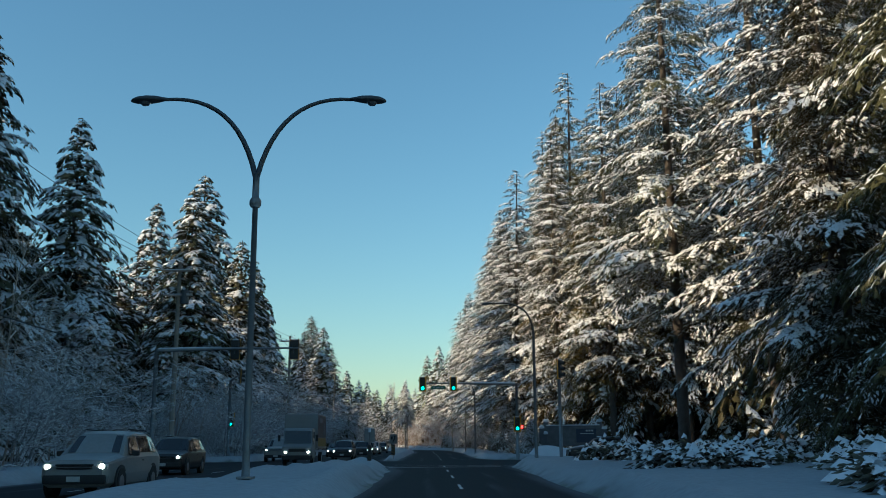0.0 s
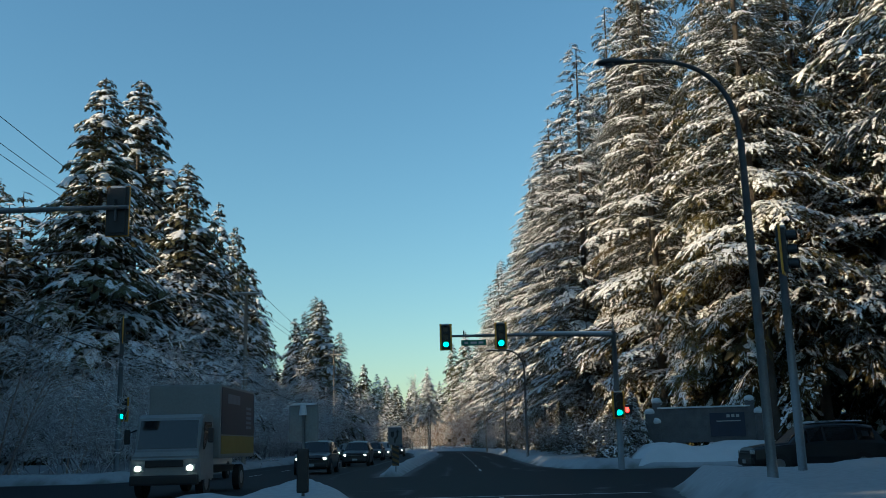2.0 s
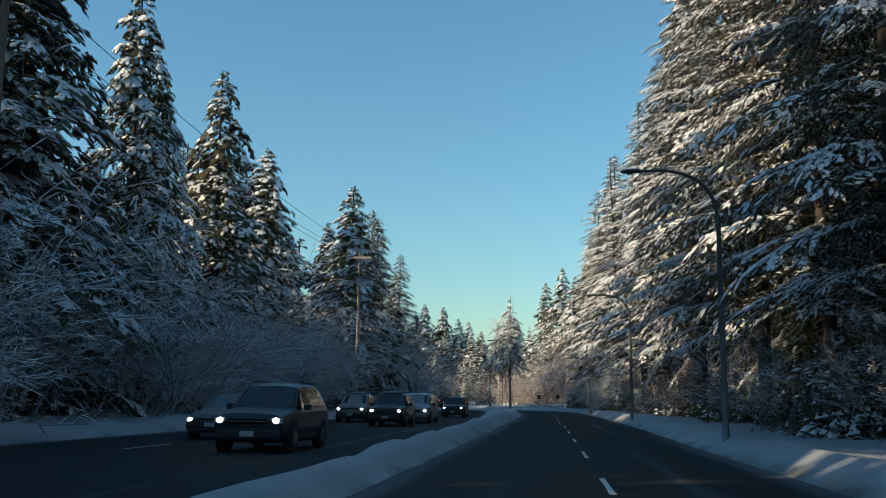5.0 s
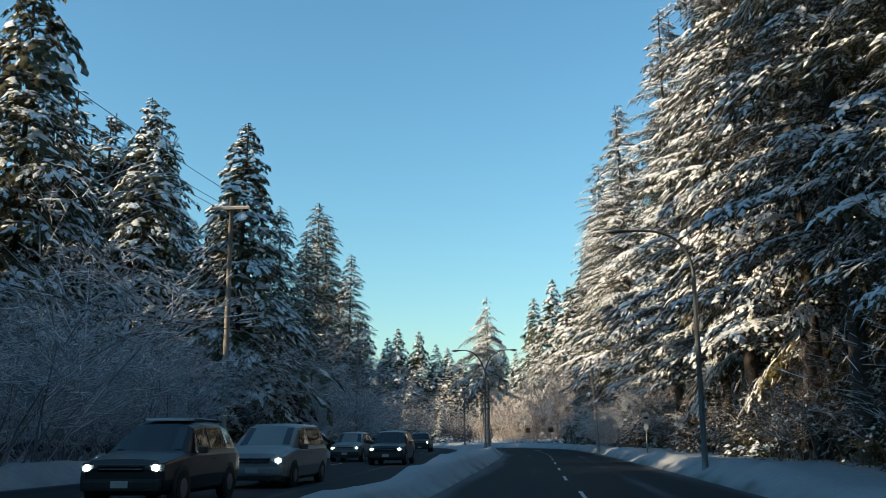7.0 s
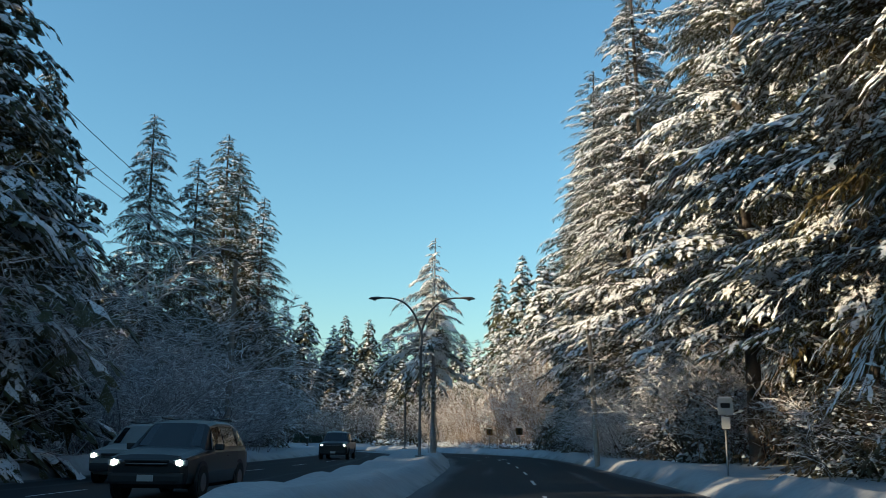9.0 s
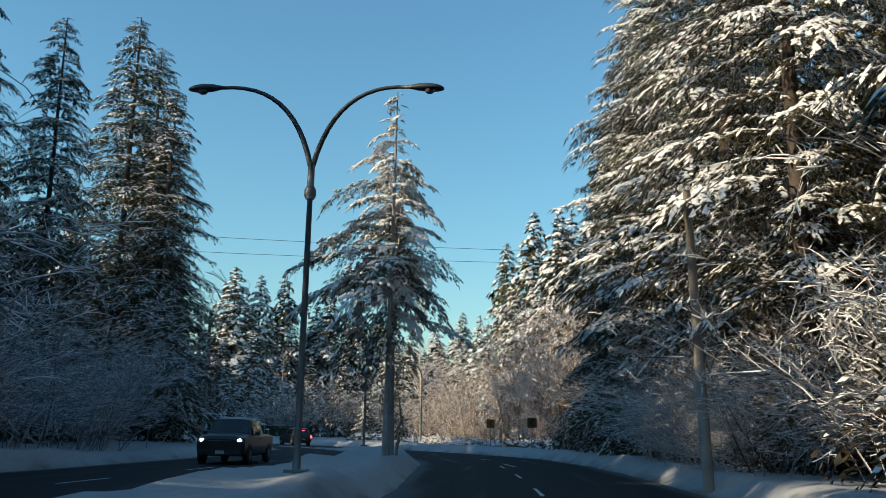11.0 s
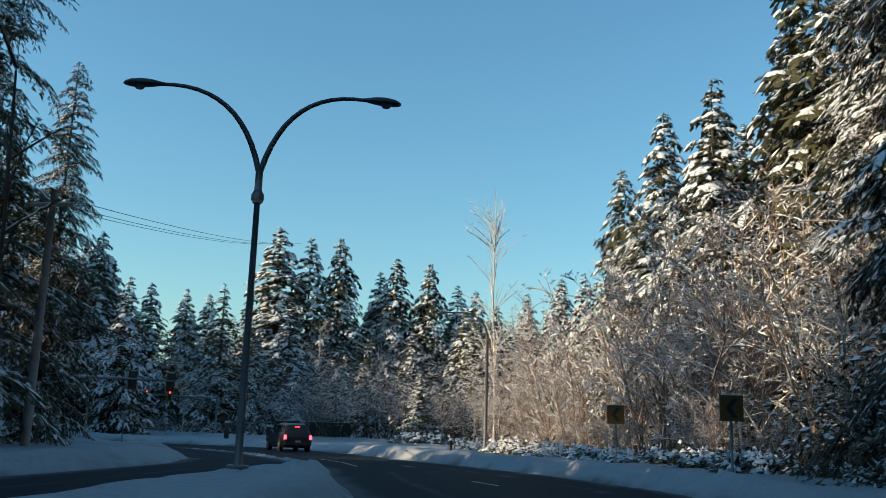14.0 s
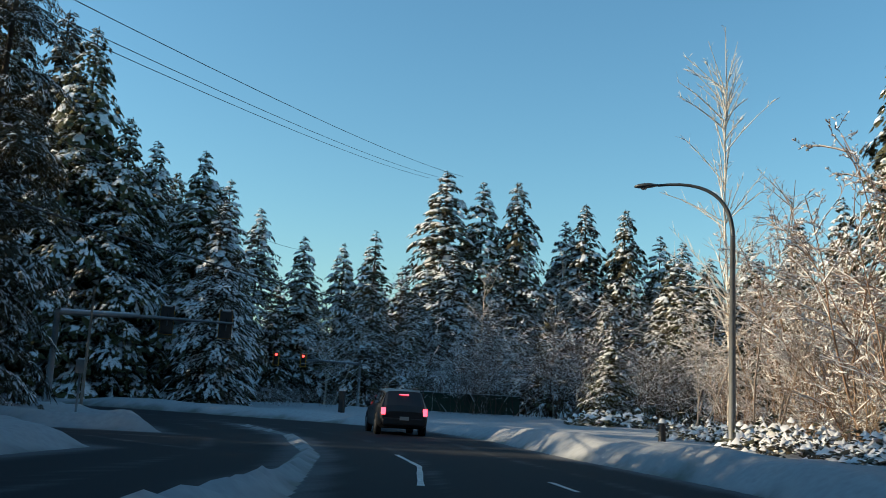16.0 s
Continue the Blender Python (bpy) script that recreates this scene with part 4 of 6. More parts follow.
for j in range(44):                                   # the sunlit alders inside the bend
    u = j / 43
    x, y = 6.4 - 16.4 * u + RS.uniform(-0.6, 2.2), 225 + 35 * u + RS.uniform(-1, 5)
    plant(GOLDEN[j % 2], x + 1.5, y, (11.5 - 3.4 * u) * RS.uniform(0.7, 1.1), RS.uniform(0.8, 1.05), rnd=RS)
for j in range(22):                                   # lower frosted brush at their feet
    u = j / 21
    plant(FROST[j % 2], 5.4 - 15.0 * u + RS.uniform(-0.6, 1.4), 224 + 33 * u + RS.uniform(-1, 4), RS.uniform(2.2, 4.2), RS.uniform(0.9, 1.2), rnd=RS)
for j in range(6):                                    # their tallest part against the firs
    plant(GOLDEN[j % 2], 3.0 + RS.uniform(0, 6.0), 238 + RS.uniform(-3, 14), RS.uniform(10.5, 12.5), 0.9, rnd=RS)
for j in range(18):                                   # tangled brush under the tall firs
    y = 172 + j * 1.9 + RS.uniform(-0.8, 0.8)
    plant(RS.choice(SHRUB + FROST + HOAR), 8.6 + RS.uniform(-0.3, 2.5) - max(0, (y - 205) * 0.2), y, RS.uniform(4.5, 7.5), 1.1, rnd=RS)
for x, y, h, k in [(5.4, 236, 12, 1), (1.2, 243, 12, 0), (-1.4, 248, 12, 0), (-4.0, 253, 11, 1), (-6.5, 258, 11, 0), (2.2, 251, 14, 0), (-10.5, 259, 8.5, 1), (-7.5, 250.5, 8, 1), (6.2, 229, 11, 1),
                   (-19.5, 44, 11, 1), (-22, 49, 13, 0), (-24, 54, 12.5, 1), (-20.5, 52, 10, 1), (-26.5, 57.5, 14, 0), (-22, 79, 12, 1), (-25, 83, 13, 1), (-20.5, 84, 10, 1), (-20.5, 130, 10, 0), (-21, 140, 9, 1), (-19.5, 176, 9, 0), (-19.4, 186, 9, 1), (-22, 148, 10, 0), (-24, 92, 10, 0), (-33, 296, 14, 0), (-24, 288, 13, 0), (-50, 300, 13, 1)]:
    plant(ALDER[k], x, y, h, 1.0, rnd=RS)
plant(BIRCH[0], -9.3, 262.8, 17.5, 1.0, rnd=RS)
for j in range(40):                                   # brush under the far trees
    x = -64 + j * 1.35
    plant(RS.choice(SHRUB), x, 282 + RS.uniform(-3, 6) - max(0, -46 - x) * 0.6, RS.uniform(1.6, 2.6) if -57 < x < -35 else RS.uniform(4.5, 9), 1.25, rnd=RS)
for j in range(14):                                   # and beyond the side street on the left
    plant(RS.choice(SHRUB), -70 + j * 2.6 + RS.uniform(-1, 1), 225 + RS.uniform(-3, 4) + (j > 8) * 1.0, RS.uniform(5, 8.5), 1.25, rnd=RS)


for proto, _h in FIR + OLIVE + LOW + MID + FAR + SHRUB + FROST + HOAR + GOLDEN + ALDER + BIRCH + BACK + MEDIAN:
    for o in (*proto.children_recursive, proto):
        bpy.data.objects.remove(o)


# ---------- street lamps ----------
def arc(p0, p1, p2, n=12):
    p0, p1, p2 = map(Vector, (p0, p1, p2))
    return [p0 * (1 - t) ** 2 + p1 * 2 * t * (1 - t) + p2 * t * t for t in (k / n for k in range(n + 1))]


def lamp_head(parent, at, sign, k=1.0):
    """A flattened, drop-shaped lamp housing with a shallow bowl under it."""
    bm = bmesh.new()
    rings = []
    for x, w, h in ((-0.04, 0.035, 0.035), (0.06, 0.065, 0.055), (0.20, 0.12, 0.085), (0.38, 0.15, 0.095), (0.54, 0.135, 0.08), (0.64, 0.085, 0.05), (0.68, 0.03, 0.02)):
        rings.append([bm.verts.new((sign * x, math.cos(a) * w, (math.sin(a) if math.sin(a) > 0 else math.sin(a) * 0.55) * h)) for a in (2 * math.pi * i / 12 for i in range(12))])
    for p, q in zip(rings, rings[1:]):
        for i in range(12):
            bm.faces.new((p[i], p[(i + 1) % 12], q[(i + 1) % 12], q[i]))
    bm.faces.new(rings[0])
    bm.faces.new(rings[-1][::-1])
    bmesh.ops.recalc_face_normals(bm, faces=bm.faces[:])
    h = part("lamp_head", bm, DARK_STEEL, parent, m=pose(*at, 0, sign * 3, 0) @ Matrix.Scale(k, 4), smooth=True)
    part("lens", disc(0.07, 0.05, (sign * 0.40, 0, -0.066), "Z", 16, 0.11), LENS_GREY, h)
    return h


def twin_lamp(x, y, top, collar, span, turn=0):
    z = ground_z(x, y) - 0.1
    t = thing("twin_street_lamp", pose(x, y, z, 0, 0, turn), "tall grey steel street lamp with two curved arms", "street lamp", "twin street lamps")
    h, c, s0 = top - z, collar - z, span / 2.35
    part("pole", tube([(0, 0, 0), (0, 0, 0.5), (0, 0, c)], [0.085 * s0, 0.07 * s0, 0.052 * s0], 12), STEEL, t)
    part("base_flange", box(0.38, 0.38, 0.06, (0, 0, 0.14), 0.015), STEEL, t)
    part("collar", tube([(0, 0, c - 0.12), (0, 0, c - 0.05), (0, 0, c + 0.05), (0, 0, c + 0.12)], [0.08 * s0, 0.115 * s0, 0.115 * s0, 0.08 * s0], 12), STEEL, t)
    part("neck", tube([(0, 0, c), (0, 0, c + (h - c) * 0.28)], [0.07 * s0, 0.065 * s0], 10), STEEL, t)
    for s in (-1, 1):
        f = c + (h - c) * 0.25
        arm = arc((s * 0.02, 0, f), (s * 0.42 * s0, 0, h + 0.12 * s0), (s * (span - 0.5 * s0), 0, h))
        part("arm", tube(arm, [(0.055 - 0.02 * k / 12) * s0 for k in range(13)], 8), DARK_STEEL, t)
        lamp_head(t, (s * (span - 0.52 * s0), 0, h), s, s0)
    return t


def cobra_lamp(x, y, top, reach, turn, lean=0.0, wood=False):
    z = ground_z(x, y) - 0.1
    t = thing("street_lamp", pose(x, y, z, 0, lean, turn), "tall street lamp with one curved arm over the road", "street lamp", "kerbside street lamps")
    h = top - z
    mat = WOOD if wood else STEEL
    part("pole", tube([(0, 0, 0), (0, 0, 0.4), (0, 0, h * 0.80)], [0.12, 0.10, 0.07], 12), mat, t)
    part("arm", tube(arc((0, 0, h * 0.79), (0, 0, h * 1.03), (-reach, 0, h)), [0.065 - 0.025 * k / 12 for k in range(13)], 8), DARK_STEEL, t)
    lamp_head(t, (-reach, 0, h), -1)
    return t


twin_lamp(-4.3, 22.7, 9.98, 7.24, 3.06)
twin_lamp(-3.65, 175.9, 7.72, 5.65, 2.3)
twin_lamp(-8.05, 213.2, 7.86, 5.71, 2.54, 18)
cobra_lamp(5.55, 138.0, 8.2, 2.2, 5)
cobra_lamp(5.3, 105, 8.2, 2.2, 5)
cobra_lamp(-7.8, 246.6, 7.85, 2.1, 6)


# ---------- utility poles and wires ----------
def snow_pole(x, y, top, r, arms=0, lean=0.0, label="weathered wooden utility pole", transformer=False):
    z = ground_z(x, y) - 0.1
    t = thing("utility_pole", pose(x, y, z, 0, lean, 0), label, "utility pole", "utility poles")
    h = top - z
    part("pole", tube([(0, 0, 0), (0, 0, h * 0.5), (0, 0, h)], [r * 1.25, r * 1.1, r * 0.85], 10), WOOD, t)
    for k in range(arms):
        a = part("crossarm", box(2.0, 0.1, 0.12, (0, -0.18, h - 0.6 - 1.7 * k), 0.012), WOOD, t)
        part("snow_cap", box(1.9, 0.1, 0.05, (0, -0.18, h - 0.52 - 1.7 * k), 0.02), SNOW, a)
        for i in (-0.9, -0.35, 0.35, 0.9):
            part("insulator", disc(0.05, 0.16, (i, -0.18, h - 0.47 - 1.7 * k), "Z", 8), BLACK, a)
    if transformer:
        part("transformer", disc(0.28, 0.9, (0.42, 0, h - 2.4), "Z", 14), DARK_STEEL, t, "grey pole-mounted transformer can")
    return t


snow_pole(-16.9, 62.9, 13.6, 0.15, 2, transformer=True)
snow_pole(-14.7, 100.0, 12.8, 0.13, 1)
snow_pole(-14.8, 150.2, 13.2, 0.13, 1)
snow_pole(-14.8, 184, 11.0, 0.13, 0)
snow_pole(-16.9, 12, 13.2, 0.15, 2)
snow_pole(-22.3, 228.1, 10.0, 0.14, 1)
snow_pole(-31.5, 247.6, 4.9, 0.05, 0, 0.0, "thin grey steel pole on the snowy island")
snow_pole(4.95, 183, 7.6, 0.115, 0, -2.4, "leaning weathered wooden pole beside the road")


def wire(points, sag, r, label="thin black overhead power cable", n=14):
    bm = bmesh.new()
    pts = []
    for a, b in zip(points, points[1:]):
        a, b = Vector(a), Vector(b)
        for k in range(n + 1):
            p = a.lerp(b, k / n)
            p.z -= sag * 4 * (k / n) * (1 - k / n)
            pts.append(p)
    tube(pts, r, 5, bm)
    return tagged(part("overhead_wire", bm, WIRE), label, "wire", "overhead wires")


for dx, zz in ((-0.9, 0.1), (-0.35, 0.12), (0.9, 0.1)):
    wire([(-16.9 + dx, 12, 12.8 + zz), (-16.9 + dx, 62.9, 13.2 + zz), (-14.7 + dx, 100.0, 12.3 + zz), (-14.8 + dx, 150.2, 12.7 + zz), (-14.8 + dx, 184, 10.9), (-22.3 + dx, 228.1, 9.5 + zz)], 0.7, 0.014)
wire([(-16.9, 12, 7.6), (-16.9, 62.9, 7.0), (-14.7, 100.0, 6.4), (-14.8, 150.2, 6.6), (-14.8, 184, 6.2), (-22.3, 228.1, 5.4), (-37, 304, 9.6)], 0.9, 0.028, "thick black sagging telephone cable")
for dx, zz in ((-0.9, 0.1), (-0.35, 0.12), (0.9, 0.1)):
    wire([(-22.3 + dx, 228.1, 9.5 + zz), (-40 + dx * 2, 303, 23.5 + zz)], 0.6, 0.014)
wire([(-22.3, 228.1, 8.0), (-58, 306, 17)], 0.8, 0.016)
wire([(-14.8, 184, 6.9), (9.5, 189, 7.1)], 0.2, 0.006)
wire([(-14.8, 184, 6.4), (9.5, 188, 6.6)], 0.2, 0.006)


# ---------- traffic signals ----------
def signal_head(parent, at, lit=None, turn=0, side=1):
    """A yellow backboard with three hooded lenses; the lenses face -y before the turn."""
    hd = part("backboard", box(0.56, 0.05, 1.22, (0, 0, 0), 0.02), YELLOW, parent, "yellow-edged signal head", m=pose(*at, 0, 0, turn))
    part("housing", box(0.40, 0.22, 1.08, (0, -0.02, 0), 0.03), BLACK, hd)
    part("back_shell", box(0.53, 0.03, 1.18, (0, 0.035, 0), 0.01), BLACK, hd)
    for k, name in enumerate(("red", "amber", "green")):
        z = 0.35 - 0.35 * k
        part("lens", disc(0.112, 0.04, (0, -0.135, z), "Y", 20), {"red": RED_ON, "green": GREEN_ON}[name] if name == lit else LENS_OFF, hd)
        bm = bmesh.new()
        ring = [(0.155 * math.cos(a), 0.155 * math.sin(a)) for a in (math.pi * (-0.15 + 1.3 * i / 10) for i in range(11))]
        va = [bm.verts.new((x, -0.13, z + q)) for x, q in ring]
        vb = [bm.verts.new((x, -0.36, z + q - 0.02)) for x, q in ring]
        vc = [bm.verts.new((x * 0.94, -0.36, z + q * 0.94 - 0.02)) for x, q in ring]
        vd = [bm.verts.new((x * 0.94, -0.13, z + q * 0.94)) for x, q in ring]
        for p, q in ((va, vb), (vb, vc), (vc, vd)):
            for i in range(10):
                bm.faces.new((p[i], p[i + 1], q[i + 1], q[i]))
        part("visor", bm, BLACK, hd)
    part("snow_cap", box(0.36, 0.2, 0.06, (0, -0.02, 0.58), 0.028), SNOW, hd)
    return hd


def mast(x, y, h, reach, turn, label, heads=(), extra=0.9):
    """A signal pole with one long arm along -x before the turn."""
    z = ground_z(x, y) - 0.1
    t = thing("traffic_signal", pose(x, y, z, 0, 0, turn), label, "traffic light", "traffic signals")
    h = h - z
    part("pole", tube([(0, 0, 0), (0, 0, h * 0.5), (0, 0, h + 0.12)], [0.15, 0.125, 0.11], 12), STEEL, t)
    part("base_flange", box(0.42, 0.42, 0.06, (0, 0, 0.14), 0.015), STEEL, t)
    part("arm", tube([(0, 0, h), (-reach * 0.5, 0, h + 0.10), (-reach, 0, h + 0.12)], [0.105, 0.08, 0.05], 10), STEEL, t)
    part("snow_cap", tube([(-0.1, 0, h + 0.10), (-reach * 0.45, 0, h + 0.18)], [0.06, 0.05], 6), SNOW, t)
    for px, lit, tn in heads:
        part("bracket", tube([(-px, 0.03, h + 0.30), (-px, -0.02, h - 0.20)], 0.03, 6), DARK_STEEL, t)
        signal_head(t, (-px, -0.17, h + 0.06), lit, tn)
    return t, h


m1, h1 = mast(7.35, 77.3, 6.09, 7.95, 0, "galvanised signal mast with two green lights over the lanes", ((7.73, "green", 0), (5.2, "green", 0)))
sg = part("street_sign", box(1.15, 0.04, 0.26, (-6.45, -0.08, h1 - 0.22), 0.012), SIGN_GREEN, m1, "green street name sign")
for i, w in enumerate((0.16, 0.28, 0.22)):
    part("lettering", box(w, 0.006, 0.10, (-6.8 + i * 0.34, -0.104, h1 - 0.22), 0.0), SIGN_WHITE, sg)
part("camera_mount", tube([(-6.9, 0, h1 + 0.1), (-6.9, 0, h1 + 0.36)], 0.035, 8), DARK_STEEL, m1)
signal_head(m1, (-0.02, -0.28, 3.05), "green")
pb = part("pedestrian_head", box(0.42, 0.2, 0.44, (0.36, -0.2, 2.82), 0.03), BLACK, m1, "black pedestrian signal box")
part("hand_lens", box(0.16, 0.02, 0.22, (0.36, -0.31, 2.82), 0.01), RED_ON, pb)
part("top_spike", tube([(0, 0, h1), (0, 0, h1 + 1.1)], [0.03, 0.015], 6), STEEL, m1)

m2, h2 = mast(-16.0, 55.4, 6.82, 8.4, 180, "signal mast reaching over the oncoming lanes", ((8.1, None, 0), (4.6, None, 0)))
m3, h3 = mast(-17.2, 82.4, 6.82, 6.0, 108, "signal mast turned towards the side street", ((5.6, None, 0),))
signal_head(m3, (0.05, -0.2, 3.2), "green", -108)
cobra_lamp(6.1, 53.2, 9.2, 2.3, 4)
m5 = thing("traffic_signal", pose(8.0, 56.8, ground_z(8.0, 56.8) - 0.1), "corner post with a sideways yellow signal head", "traffic light", "traffic signals")
part("pole", tube([(0, 0, 0), (0, 0, 5.6)], [0.11, 0.09], 10), STEEL, m5)
part("snow_cap", box(0.2, 0.2, 0.08, (0, 0, 5.62), 0.04), SNOW, m5)
signal_head(m5, (0.0, -0.12, 5.3), None, 62)
# the far junction
m6, h6 = mast(-33.6, 248.0, 3.97, 6.9, 223, "distant signal mast with a snow-topped arm", ((6.6, None, 0), (4.2, None, 0)))
m7, h7 = mast(-44, 295, 4.42, 7.8, 27, "distant signal mast with two red lights", ((7.5, "red", 0), (5.1, "red", 0)))


# ---------- low brambles under the snow ----------
def bramble_kind(seed, label):
    rng = np.random.RandomState(seed)
    n = 560
    a, e = rng.uniform(0, 6.283, n), np.arcsin(rng.uniform(0.02, 1, n))
    r = rng.uniform(0.72, 1.0, n) * (1 + 0.22 * np.sin(3 * a + seed) + 0.12 * np.sin(7 * a))
    d = np.stack([np.cos(a) * np.cos(e), np.sin(a) * np.cos(e), np.sin(e)], 1)
    base = d * r[:, None] * np.array([1.2, 1.0, 0.62])
    way = d + rng.normal(0, 0.6, (n, 3))
    way /= np.linalg.norm(way, axis=1, keepdims=True)
    ln = rng.uniform(0.12, 0.24, n)
    v, f = sprays(base, way, ln, ln * 0.62, ln * 0.5, np.zeros(n), np.zeros(n), rng)
    k = rng.rand(n) < 0.05 + 0.5 * d[:, 2]
    c = k.sum()
    sl = rng.uniform(0.12, 0.30, c)
    v2, f2 = sprays(base[k] - way[k] * [0.08, 0.08, 0], way[k] * [1, 1, 0.25], sl, sl * 0.75, sl * 0.35, np.full(c, 0.06), np.full(c, 0.07), rng)
    t = thing("bramble_bush", pose(0, 0, -500), label, "bush", "verge brambles")
    tagged(part("leaf_mass", mesh_from("leaf_mass", v, f, LEAF), LEAF, t), kind="stuff")
    tagged(part("snow_load", mesh_from("snow_load", v2, f2, TWIG_SNOW, True), TWIG_SNOW, t, "thick snow lying on the leaves"), kind="stuff")
    return t, 0.75


BRAMBLE = [bramble_kind(5, "low bramble bush heaped with snow"), bramble_kind(6, "sprawling dark bramble under fresh snow")]
RB = random.Random(23)
for j in range(16):
    plant(RB.choice(BRAMBLE), RB.uniform(8.0, 15), 14 + j * 2.6 + RB.uniform(-1, 1), RB.uniform(1.0, 1.7), 1.25, rnd=RB)
for j in range(14):
    s = j / 13
    plant(RB.choice(BRAMBLE), 5.6 - 15.5 * s + RB.uniform(0, 1.6), 222 + 30 * s + RB.uniform(0, 1.6), RB.uniform(0.95, 1.3), 1.25, rnd=RB)
for j in range(7):
    plant(RB.choice(BRAMBLE), RB.uniform(9.0, 10.2), 92 + j * 17 + RB.uniform(-4, 4), RB.uniform(1.0, 1.4), 1.2, rnd=RB)
for j in range(6):
    plant(RB.choice(BRAMBLE), 10.2 + j * 1.2, 81.9 + RB.uniform(-0.3, 0.4), RB.uniform(0.8, 1.0), 0.8, rnd=RB)
plant(BRAMBLE[0], -16.6, 273, 1.5, 1.6, rnd=RB)


def evergreen_bush_kind(seed, label):
    """A leafy understory bush: many small dark leaves on a lumpy dome, some with snow on them."""
    rng = np.random.RandomState(seed)
    n = 1050
    a, e = rng.uniform(0, 6.283, n), np.arcsin(rng.uniform(0.0, 1, n))
    r = rng.uniform(0.45, 1.0, n) ** 0.6 * (1 + 0.25 * np.sin(3 * a + seed) + 0.18 * np.sin(5 * e + 4 * a))
    d = np.stack([np.cos(a) * np.cos(e), np.sin(a) * np.cos(e), np.sin(e)], 1)
    base = d * r[:, None] * np.array([1.5, 1.5, 2.3])
    way = d + rng.normal(0, 0.7, (n, 3)) - np.array([0, 0, 0.3])
    way /= np.linalg.norm(way, axis=1, keepdims=True)
    ln = rng.uniform(0.10, 0.24, n)
    v, f = sprays(base, way, ln, ln * 0.5, ln * 0.4, np.zeros(n), np.zeros(n), rng)
    k = rng.rand(n) < 0.02 + 0.10 * d[:, 2]
    c = k.sum()
    v2, f2 = sprays(base[k] + [0, 0, 0.03], way[k] * [1, 1, 0.3], ln[k] * 1.1, ln[k] * 0.6, ln[k] * 0.4, np.full(c, 0.03), np.full(c, 0.03), rng)
    t = thing("evergreen_bush", pose(0, 0, -500), label, "bush", "understory bushes")
    tagged(part("leaf_mass", mesh_from("leaf_mass", v, f, LEAF), LEAF, t), kind="stuff")
    tagged(part("snow_load", mesh_from("snow_load", v2, f2, TWIG_SNOW, True), TWIG_SNOW, t, "patches of snow on the leaves"), kind="stuff")
    return t, 2.3


EVERGREEN = [evergreen_bush_kind(7, "dark leafy evergreen bush flecked with snow"), evergreen_bush_kind(8, "dense dark understory bush under the firs")]
for j in range(26):
    y = 174 + j * 2.0 + RB.uniform(-0.7, 0.7)
    plant(RB.choice(EVERGREEN), 8.4 + RB.uniform(0, 2.4) - max(0, (y - 203) * 0.22), y, RB.uniform(2.2, 4.2), 1.0, rnd=RB)
for j in range(24):
    y = 88 + j * 3.5 + RB.uniform(-1.2, 1.2)
    plant(RB.choice(EVERGREEN), 9.6 + RB.uniform(0, 3.0), y, RB.uniform(2.0, 3.6), 1.1, rnd=RB)
BRAMBLE = BRAMBLE + EVERGREEN
SAPLING = [bare_kind("bare_sapling", "thin straight sapling with snowy twigs on the median", "tree", "median saplings", seed=84, stems=1, height=5, spread=0.03, levels=3, kids=(9, 4), r0=0.04, snow=0.6, base_spread=0.02, bend=0.10, kid_len=0.22, twigw=0.007, upright=1.4, kid_rise=1.0, s_min=0.45)]
plant(SAPLING[0], -5.2, 201.9, 4.6, 0.8, turn=200, rnd=RB)


